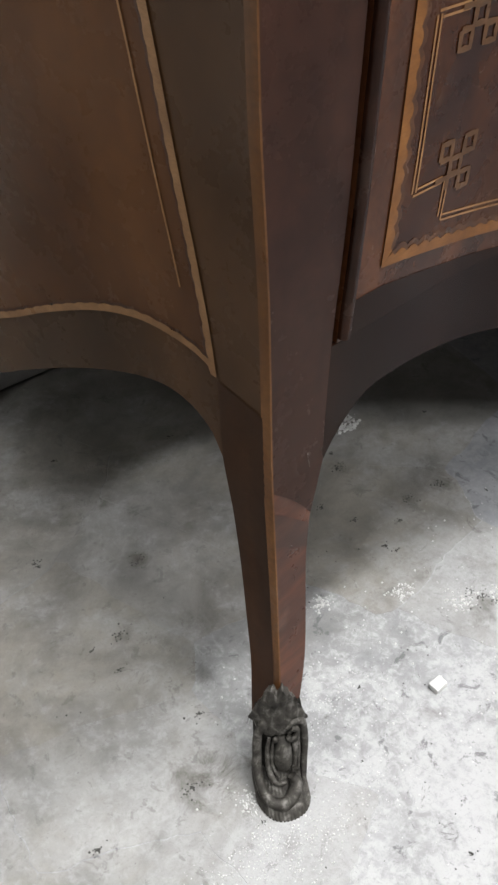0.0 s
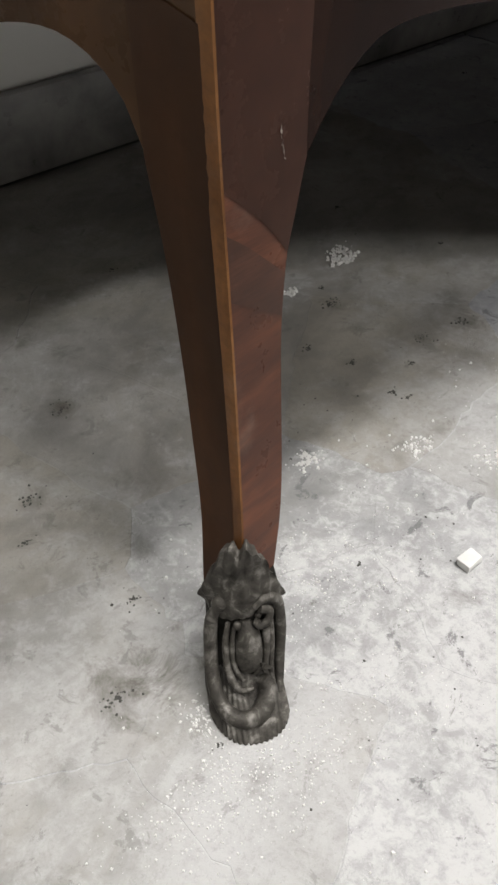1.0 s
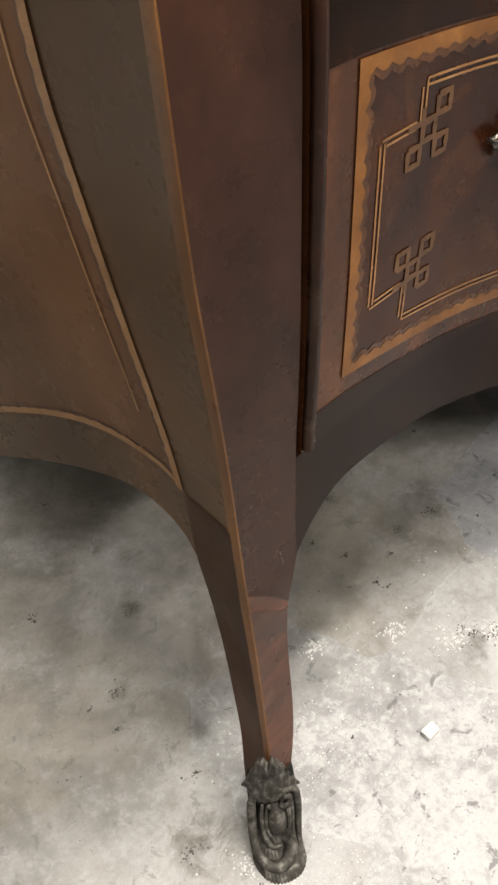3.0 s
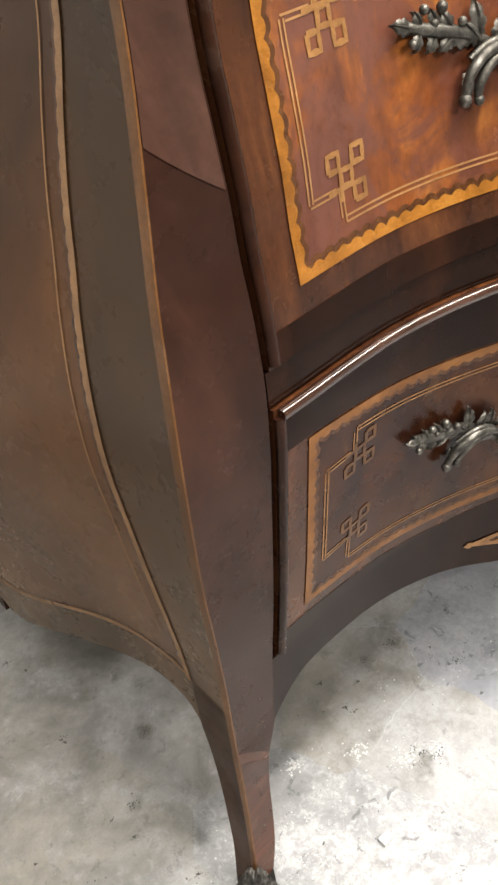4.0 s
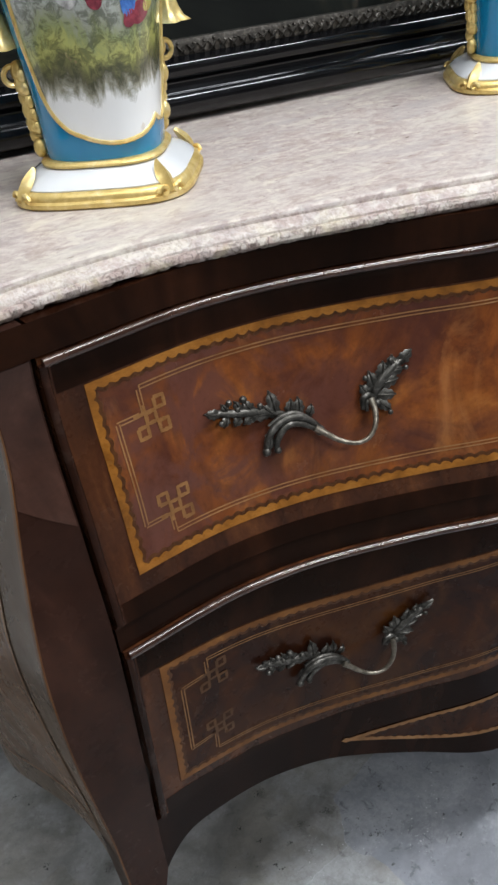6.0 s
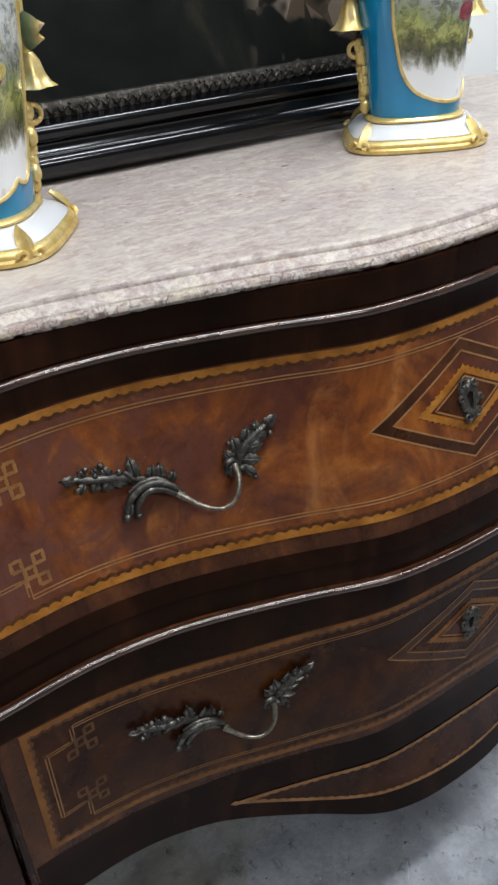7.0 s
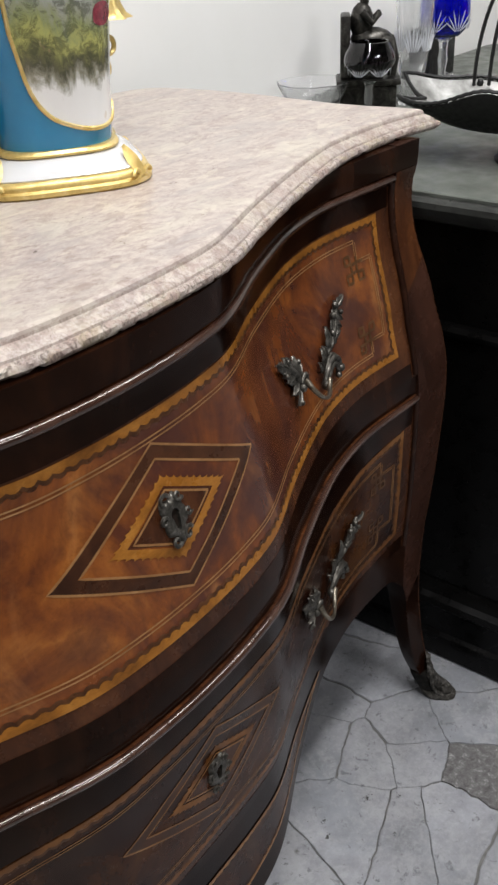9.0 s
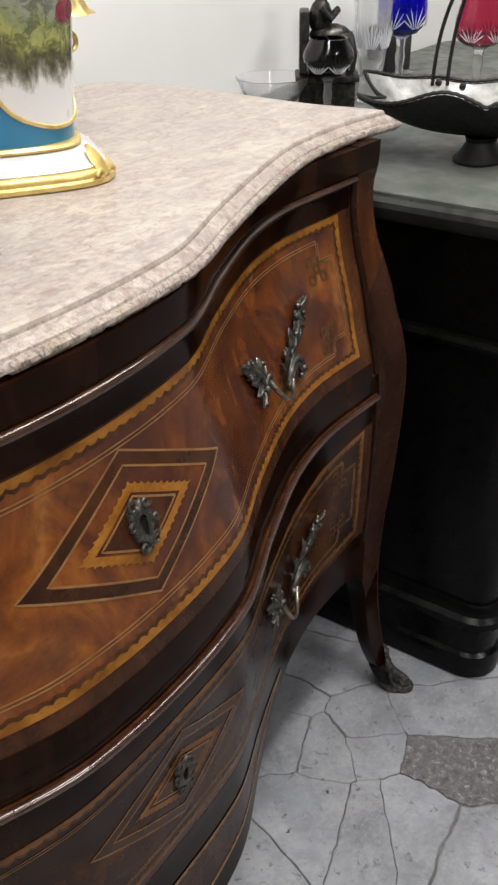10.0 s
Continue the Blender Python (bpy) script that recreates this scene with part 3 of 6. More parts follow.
side_apron_half = table(((0.027, 0.205), (0.031, 0.221), (0.0345, 0.2345), (0.042, 0.252), (0.060, 0.265), (0.082, 0.268), (0.114, 0.261), (0.156, 0.245), (0.207, 0.220), (0.246, 0.199), (0.29, 0.188), (0.34, 0.198), (0.40, 0.238), (0.44, 0.236)))


def apron_z(x):
    return apron_half(abs(x))


def side_apron_z(y):
    return side_apron_half(y)


TOP = 0.8255
commode = thing("commode", (0, 0.2, 0), "dark marquetry bombe commode with two drawers on the stone floor", "commode")


def front_board(x0, x1, lo, hi, nu, nv, off=0.0, thick=0.02):
    """A board that follows the front; lo and hi are functions of x."""
    bm = bmesh.new()

    def f(u, v, side):
        x = x0 + (x1 - x0) * u
        z = lo(x) + (hi(x) - lo(x)) * v
        return on_front(x, z, off - thick * side)

    slab(bm, f, nu, nv)
    return bm


def const(v):
    return lambda x: v


# Stiles at the two front corners; the outer edge follows the ridge.
for s in (-1, 1):
    bm = bmesh.new()

    def stile(u, v, side, s=s):
        z = 0.235 + (TOP - 0.235) * v
        x = 0.4915 + (ridge_x(z) - 0.4915) * u
        p = on_front(s * x, z, -0.018 * side)
        if side:
            p.x = s * min(abs(p.x), ridge_x(z) - 0.004 - 0.014 * u)
        elif u > 0.99:
            p = Vector((s * ridge_x(z), ridge_y(z), z))
        return p

    slab(bm, stile, 6, 74)
    piece = part("stile", bm, STILEWOOD, commode, "dark polished corner stile")
    bm = bmesh.new()

    def veneer(u, v, s=s):
        lo = 0.664 + 0.031 * u
        z = lo + (0.7975 - lo) * v
        x = 0.493 + (ridge_x(z) - 0.0015 - 0.493) * u
        return on_front(s * x, z, 0.0005)

    grid(bm, veneer, 6, 24)
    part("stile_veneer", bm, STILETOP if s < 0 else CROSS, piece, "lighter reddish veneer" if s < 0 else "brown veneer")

for s in (-1, 1):
    bm = bmesh.new()

    def capping(u, v, s=s):
        z = 0.7986 + (0.8254 - 0.7986) * v
        return on_front(s * (0.4884 + (ridge_x(z) - 0.0012 - 0.4884) * u), z, 0.0007)

    grid(bm, capping, 6, 4)
    part("frieze_return", bm, DARK, commode)
part("frieze", front_board(-0.4885, 0.4885, const(0.7985), const(TOP), 120, 4, 0.0007), DARK, commode)
part("rail", front_board(-0.4885, 0.4885, const(0.5425), const(0.5655), 120, 4, -0.002), DARK, commode)
part("apron", front_board(-0.49145, 0.49145, apron_z, const(0.3127), 140, 12), APRONWOOD, commode, "dark shaped apron below the drawers")
# added dark sheet behind the drawers, so that the gaps read as shade
part("dust_panel", front_board(-0.4905, 0.4905, const(0.30), const(0.815), 60, 30, -0.021, 0.006), INNER, commode)

for s in (-1, 1):
    bm = bmesh.new()

    def cheek(u, v, side, s=s):
        z1 = TOP
        # the depth runs from the ridge to the back at every height
        yy = lambda z: ridge_y(z) + 0.0006 + (BACK - ridge_y(z)) * u  # noqa: E731
        z0 = side_apron_z(yy(0.235))
        if not 0.06 < yy(0.235) < 0.41:
            z0 = max(0.235, z0)
        z = z0 + (z1 - z0) * v
        p = on_side(s, yy(z), z, -0.018 * side)
        if side:
            p.y += 0.014 * (1 - u)
        return p

    slab(bm, cheek, 60, 70)
    part("side_panel", bm, SIDE, commode, "brown veneered swelling side panel")

bm = bmesh.new()
box(bm, -0.51, 0.51, BACK - 0.016, BACK - 0.004, 0.22, 0.82)
part("back_panel", bm, INNER, commode)
bm = bmesh.new()
box(bm, -0.50, 0.50, 0.02, BACK - 0.017, 0.302, 0.312)
part("bottom_board", bm, INNER, commode)

# Corner stringing along both front ridges.
for s in (-1, 1):
    bm = bmesh.new()
    rings = []
    for k in range(96):
        z = 0.075 + (0.815 - 0.075) * k / 95
        y, x = ridge_y(z), ridge_x(z)
        w = 0.0046 + 0.0016 * min(1, max(0, (z - 0.10) / 0.12))
        rings.append([Vector((s * (x - 0.0009), y - 0.0005, z)), Vector((s * (x + 0.0001), y - 0.0004, z)), Vector((s * (side_x(y + w * 0.5, z) + 0.0006), y + w * 0.5, z)), Vector((s * (side_x(y + w, z) + 0.0006), y + w, z)), Vector((s * (x - 0.002), y + w, z)), Vector((s * (x - 0.002), y + 0.002, z))])
    loft(bm, rings)
    # at larger x the stringing is coloured dark for its shaded edge
    part("corner_stringing", bm, RIDGEWOOD if s < 0 else EBONY, commode, "worn orange-brown stringing on the corner edge" if s < 0 else "corner stringing darkened to carry the shade of its edge")

leg_w = table(((0, 0.020), (0.04, 0.024), (0.10, 0.0275), (0.16, 0.0285), (0.20, 0.0315), (0.215, 0.0355), (0.235, 0.0415)))
leg_d = table(((0, 0.020), (0.09, 0.0285), (0.16, 0.0330), (0.20, 0.0355), (0.235, 0.0395)))


def sabot(s, leg):
    """A cast mount that wraps the foot: palmette, scrolled cartouche with a boss, fluted toe."""
    o = Vector((s * 0.64, -0.77, 0))
    q = Vector((s * 0.77, 0.64, 0))
    up = Vector((0, 0, 1))

    def round_foot(th, z, r):
        c = Vector((s * (ridge_x(z) - 0.0112), ridge_y(z) + 0.0112, z))
        return c + r * (math.cos(th) * o + math.sin(th) * q)

    bm = bmesh.new()
    rings = []
    for z, r in ((0.0, 0.0135), (0.012, 0.0150), (0.03, 0.0162), (0.044, 0.0168), (0.050, 0.0160), (0.053, 0.0150)):
        rings.append([round_foot(2 * math.pi * k / 24, z, r) for k in range(24)])
    loft(bm, rings)
    mount = part("foot_mount", bm, SABOTCORE, leg, "dusty dark bronze foot mount with scrolls", 50)
    # palmette that climbs the ridge, ruffled and lobed
    bm = bmesh.new()

    # its outline: two tall lobes near the ridge, falling in steps to both sides
    crest = table(((-1.0, 0.0100), (-0.82, 0.0160), (-0.70, 0.0215), (-0.58, 0.0230), (-0.46, 0.0300), (-0.34, 0.0310), (-0.20, 0.0350), (-0.06, 0.0372), (0.08, 0.0345), (0.20, 0.0335), (0.34, 0.0368), (0.48, 0.0350), (0.60, 0.0300), (0.72, 0.0262), (0.86, 0.0180), (1.0, 0.0120)))

    def palmette(u, v, side):
        a = 2 * u - 1
        z = 0.0450 - 0.002 * abs(a) + (crest(a) + 0.0010 * math.cos(a * 23)) * v
        rib = 0.00032 * math.cos(a * 30 + 3 * v) * (0.4 + v) + 0.0006 * math.cos(a * 9 * (1 - 0.3 * v)) * v + 0.0016 * math.sin(v * 2.6) + 0.0007 * math.sin(v * 8 + 4 * a)
        curl = 0.0016 * v**4
        spread = 1.04 + 0.18 * math.sin(math.pi * min(1.0, 0.15 + 0.8 * v))
        return round_foot(a * spread, z, (0.0158 - 0.0006 * v if side else 0.0180 + 1.3 * rib + curl))

    slab(bm, palmette, 84, 18)
    for vert in bm.verts:
        vert.co += (0.0009 * noise.noise(vert.co * 190) + 0.0006 * noise.noise(vert.co * 520)) * o
    part("palmette", bm, SABOT, mount, "climbing bronze leaf of the foot mount", 60)

    def scroll(name, rows, radii, lift=0.0176, seg=9, label=""):
        """A cast rib through places (turn, height), smoothed, its radius running through radii."""
        m = len(rows) - 1
        ta, tz = (table([(k / m, row[j] * (1.0, 1.12)[j] - (0.14, 0.0060)[j]) for k, row in enumerate(rows)], 120) for j in (0, 1))
        rad = table([(k / (len(radii) - 1), r * 1.18) for k, r in enumerate(radii)], 60)
        bm = bmesh.new()
        tube(bm, [round_foot(ta(k / 44), tz(k / 44), lift + 0.0022 + 0.0085 * max(0.0, math.cos(1.35 * ta(k / 44))) * max(0.0, (0.030 - tz(k / 44)) / 0.025) ** 1.4) for k in range(45)], rad, seg)
        return part(name, bm, SABOT, mount, label, 60)

    # a heavy band down one flank that curls under, a volute and a rim down the other
    scroll("scroll_band", ((0.62, 0.0515), (0.84, 0.0450), (0.90, 0.0340), (0.80, 0.0225), (0.52, 0.0140), (0.15, 0.0108), (-0.20, 0.0120), (-0.40, 0.0170), (-0.30, 0.0215)), (0.0018, 0.0027, 0.0028, 0.0030, 0.0038, 0.0040, 0.0026), 0.0180)
    volute = [(-0.28 + r * 58 * math.cos(a), 0.0460 + r * math.sin(a)) for r, a in ((0.0010 + 0.00085 * k, 0.4 - 1.05 * k) for k in range(6))]
    scroll("volute", volute, (0.0012, 0.0016, 0.0019), 0.0186, 8)
    scroll("scroll_rim", ((-0.12, 0.0515), (-0.40, 0.0545), (-0.74, 0.0500), (-0.94, 0.0400), (-1.02, 0.0300), (-0.94, 0.0190), (-0.72, 0.0120)), (0.0014, 0.0022, 0.0024, 0.0024, 0.0020, 0.0015), 0.0178)
    scroll("inner_rib", ((0.46, 0.0440), (0.52, 0.0350), (0.44, 0.0255), (0.20, 0.0190), (-0.10, 0.0188)), (0.0010, 0.0015, 0.0016, 0.0012), 0.0170, 7)
    scroll("inner_rib", ((0.32, 0.0420), (0.36, 0.0340), (0.29, 0.0265), (0.08, 0.0215)), (0.0008, 0.0011, 0.0011, 0.0008), 0.0168, 7)
    scroll("inner_rib", ((-0.46, 0.0405), (-0.50, 0.0320), (-0.42, 0.0230)), (0.0017, 0.0015, 0.0011), 0.0172, 7)
    scroll("inner_rib", ((-0.64, 0.0420), (-0.68, 0.0310), (-0.58, 0.0200)), (0.0011, 0.0013, 0.0009), 0.0168, 7)
    scroll("boss", ((0.03, 0.0440), (-0.06, 0.0360), (-0.06, 0.0270), (-0.02, 0.0230)), (0.0022, 0.0050, 0.0056, 0.0030), 0.0140, 12)
    for turn, z, r in ((0.72, 0.0500, 0.0040), (0.24, 0.0425, 0.0021), (-0.46, 0.0412, 0.0022), (-0.28, 0.0460, 0.0016)):
        bm = bmesh.new()
        ball(bm, round_foot(turn - 0.14, z * 1.12 - 0.006, 0.0182), (r, r, r * 1.15), 10, 7)
        part("bead", bm, SABOT, mount, "", 60)
    bm = bmesh.new()
    for k in range(5):
        way = math.radians(20 + 72 * k)
        base = round_foot(-0.48, 0.0215, 0.0205)
        leaf(bm, base, (q * math.cos(way) + up * math.sin(way)), o, 0.0052, 0.0036, 0.0012, 0.3)
    part("rosette", bm, SABOT, mount, "", 60)
    # fluted skirt on the floor
    bm = bmesh.new()
    n = 176
    skirt = []
    for z, r, f in ((0.0002, 0.0178, 0.0150), (0.0016, 0.0184, 0.0148), (0.0045, 0.0182, 0.0112), (0.0085, 0.0176, 0.0066), (0.0125, 0.0164, 0.0030), (0.0170, 0.0148, 0.0008)):
        ring = []
        for k in range(n):
            t = 2 * math.pi * k / n
            ring.append(round_foot(t, z, r + 0.00045 * math.cos(44 * t) + 0.0003 * math.sin(5 * t)) + (o - 0.22 * q) * (f if math.cos(t) > 0 else f * 0.3))
        skirt.append(ring)
    loft(bm, skirt)
    part("fluted_toe", bm, SABOT, mount, "fluted bronze toe skirt", 60)


def leg_front(xx, z):
    """Where the face of a front leg lies; it runs flush into the stile above."""
    x, y, w = ridge_x(z), ridge_y(z), leg_w(z)
    t = min(1.0, max(0.0, (z - 0.165) / 0.06))
    t = t * t * (3 - 2 * t)
    return (1 - t) * (y + 0.0045 * (x - xx) / w) + t * front_y(xx, z)


def leg_side(y, z):
    """Where the outer face of a front leg lies; it runs flush into the side above."""
    t = min(1.0, max(0.0, (z - 0.13) / 0.105))
    return ridge_x(z) + (side_x(y, 0.235) - ridge_x(0.235)) * t * t * (3 - 2 * t)


for s in (-1, 1):
    bm = bmesh.new()
    rings = []
    for k in range(34):
        z = 0.004 + (0.2349 - 0.004) * k / 33
        x, y, w, d = ridge_x(z), ridge_y(z), leg_w(z), leg_d(z)
        ring = [(x, y), (x - w * 0.25, leg_front(x - w * 0.25, z)), (x - w * 0.5, leg_front(x - w * 0.5, z)), (x - w * 0.75, leg_front(x - w * 0.75, z)), (x - w, leg_front(x - w, z)), (x - w + 0.001, y + d * 0.6), (x - w * 0.8, y + d), (leg_side(y + d, z) - 0.001, y + d), (leg_side(y + d * 0.5, z) + 0.0002, y + d * 0.5)]
        rings.append([Vector((s * a, b, z)) for a, b in ring])
    loft(bm, rings)
    # outer flank sheet: its darker tone carries the shade of that face
    flank = bmesh.new()

    def outer(u, v, s=s):
        z = 0.04 + (0.2465 + 0.006 * u) * v
        y = ridge_y(z) + 0.0050 + (leg_d(min(z, 0.235)) - 0.0054) * u
        return Vector((s * (leg_side(y, z) + 0.0006), y, z)) if z < 0.235 else on_side(s, y, z, 0.0006)

    grid(flank, outer, 6, 44)
    # at larger x the leg's shade is put into its colour
    leg = part("leg", bm, LEGWOOD if s < 0 else DARK, commode, "slender curved front leg of reddish brown wood" if s < 0 else "slender curved front leg, blackish to carry its shade", 30)
    part("flank_veneer", flank, LEGFLANK if s < 0 else DARK, leg, "outer flank veneer, blackish brown from shade put into it")
    sabot(s, leg)
    bm = bmesh.new()

    def slip(u, v, s=s):
        z = (0.2345 - 0.034 * u) * (1 - v) + 0.2352 * v
        xx = ridge_x(z) - 0.001 - (leg_w(z) - 0.0012) * u
        return Vector((s * xx, leg_front(xx, z) - 0.00035 + 0.00028 * v, z))

    grid(bm, slip, 12, 6)
    part("leg_veneer", bm, STILEWOOD, leg, "darker veneer ending in a slanting joint")
    if s < 0:
        bm = bmesh.new()

        def repair(u, v, s=s):
            z = (0.193 - 0.019 * u) * (1 - v) + (0.219 - 0.027 * u) * v
            xx = ridge_x(z) - 0.001 - (leg_w(z) - 0.0012) * u
            return Vector((s * xx, leg_front(xx, z) - 0.0003, z))

        grid(bm, repair, 12, 6)
        part("leg_veneer", bm, LEGMID, leg, "browned band of veneer")
    bm = bmesh.new()
    loft(bm, [[Vector((s * a, b, z)) for a, b in ((0.542 - i, BACK + 0.005), (0.542 - i, BACK - 0.025 + i), (0.512 + i, BACK - 0.025 + i), (0.512 + i, BACK + 0.005))] for z, i in ((0, 0.008), (0.12, 0.004), (0.30, 0.0))])
    part("leg", bm, LEGWOOD, commode, "plain back leg")


# ---- drawers with marquetry ----
def strip(bm, pts, width, off, f=on_front, step=0.004):
    """A ribbon of inlay along a line of (a, z) places on the front or a side."""
    line = []
    for (a0, b0), (a1, b1) in zip(pts, pts[1:]):
        n = max(1, round(math.hypot(a1 - a0, b1 - b0) / step))
        line += [(a0 + (a1 - a0) * k / n, b0 + (b1 - b0) * k / n) for k in range(n)]
    line.append(pts[-1])
    rows = []
    for i, (a, b) in enumerate(line):
        p, q = line[max(0, i - 1)], line[min(len(line) - 1, i + 1)]
        t = math.hypot(q[0] - p[0], q[1] - p[1]) or 1
        nx, nz = -(q[1] - p[1]) / t * width / 2, (q[0] - p[0]) / t * width / 2
        rows.append((bm.verts.new(f(a + nx, b + nz, off)), bm.verts.new(f(a - nx, b - nz, off))))
    for (a, b), (c, d) in zip(rows, rows[1:]):
        bm.faces.new((a, b, d, c))


bm = bmesh.new()
strip(bm, ((-0.5053, 0.2495), (-0.5050, 0.2470), (-0.5040, 0.2425), (-0.5034, 0.2400), (-0.5026, 0.2368)), 0.0007, 0.0004, step=0.0006)
for v in bm.verts:
    v.co.x += 0.0012 * noise.noise(v.co * 700)
    v.co.z += 0.0008 * noise.noise(v.co * 900)
part("scrape", bm, SCRAPE, commode, "pale scrape where the veneer is chipped")


def edged(bm, pts, inward, depth, off, f=on_front, wave=0.0, pitch=0.012, step=0.0024, taper=0.0):
    """A band from a border line inwards; its inner edge waves in scallops."""
    line, run = [], 0.0
    for (a0, b0), (a1, b1) in zip(pts, pts[1:]):
        ln = math.hypot(a1 - a0, b1 - b0)
        n = max(1, round(ln / step))
        line += [(a0 + (a1 - a0) * k / n, b0 + (b1 - b0) * k / n, run + ln * k / n) for k in range(n)]
        run += ln
    line.append((*pts[-1], run))
    rows = []
    for a, b, s in line:
        w = depth + wave * abs(math.sin(math.pi * s / pitch)) ** 0.7
        w = min(w, max(0.0, s - taper), max(0.0, run - s - taper)) if taper >= 0 else w
        rows.append((bm.verts.new(f(a, b, off)), bm.verts.new(f(a + inward[0] * w, b + inward[1] * w, off))))
    for (a, b), (c, d) in zip(rows, rows[1:]):
        bm.faces.new((a, b, d, c))


def sheet(lo, hi, x0, x1, off, nu=130, nv=22, f=on_front):
    bm = bmesh.new()
    grid(bm, lambda u, v: f(x0 + (x1 - x0) * u, lo(x0 + (x1 - x0) * u) * (1 - v) + hi(x0 + (x1 - x0) * u) * v, off), nu, nv)
    return bm


def along(fz, x0, x1, n=60):
    return [(x0 + (x1 - x0) * k / n, fz(x0 + (x1 - x0) * k / n)) for k in range(n + 1)]


def diamond(bm, cx, cz, hw, hh, inner, off):
    """A lozenge ring from its full size to inner times it (0: filled)."""
    n = 26
    pts = []
    for k in range(4 * n):
        t, q = (k % n) / n, k // n
        a = ((1 - t, t), (-t, 1 - t), (t - 1, -t), (t, t - 1))[q]
        pts.append((a[0] * hw, a[1] * hh))
    levels = [1 - (1 - inner) * j / 8 for j in range(9)]
    rows = [[bm.verts.new(on_front(cx + x * L, cz + z * L, off)) for x, z in pts] for L in levels if L > 0]
    for a, b in zip(rows, rows[1:]):
        for i in range(len(a)):
            k = (i + 1) % len(a)
            bm.faces.new((a[i], a[k], b[k], b[i]))
    if inner == 0:
        c = bm.verts.new(on_front(cx, cz, off))
        for i in range(len(pts)):
            bm.faces.new((rows[-1][i], rows[-1][(i + 1) % len(pts)], c))


def wavy_diamond(bm, cx, cz, hw, hh, inner, off, teeth=5):
    n = 60
    a, b = [], []
    for k in range(4 * n):
        t, q = (k % n) / n, k // n
        d = ((1 - t, t), (-t, 1 - t), (t - 1, -t), (t, t - 1))[q]
        w = 1 - 0.065 * abs(math.sin(math.pi * t * teeth)) ** 0.7
        a.append(bm.verts.new(on_front(cx + d[0] * hw * w, cz + d[1] * hh * w, off)))
        b.append(bm.verts.new(on_front(cx + d[0] * hw * inner, cz + d[1] * hh * inner, off)))
    for i in range(4 * n):
        k = (i + 1) % (4 * n)
        bm.faces.new((a[i], a[k], b[k], b[i]))


def knot(bm, cx, cz, sx, sz, off, u=0.0097):
    """An interlaced fret at a corner of the stringing: a middle square and three at its corners."""
    for x, z in ((0, 0), (-1, 1), (1, 1), (1, -1)):
        loop = ((x - 0.44, z - 0.44), (x + 0.44, z - 0.44), (x + 0.44, z + 0.44), (x - 0.44, z + 0.44), (x - 0.44, z - 0.44))
        strip(bm, [(cx + sx * a * u, cz + sz * b * u) for a, b in loop], 0.0034, off)
    for line in (((-0.5, -1.2), (-0.5, 0.5)), ((-1.6, -0.5), (0.5, -0.5))):
        strip(bm, [(cx + sx * a * u, cz + sz * b * u) for a, b in line], 0.0029, off + 0.0001)


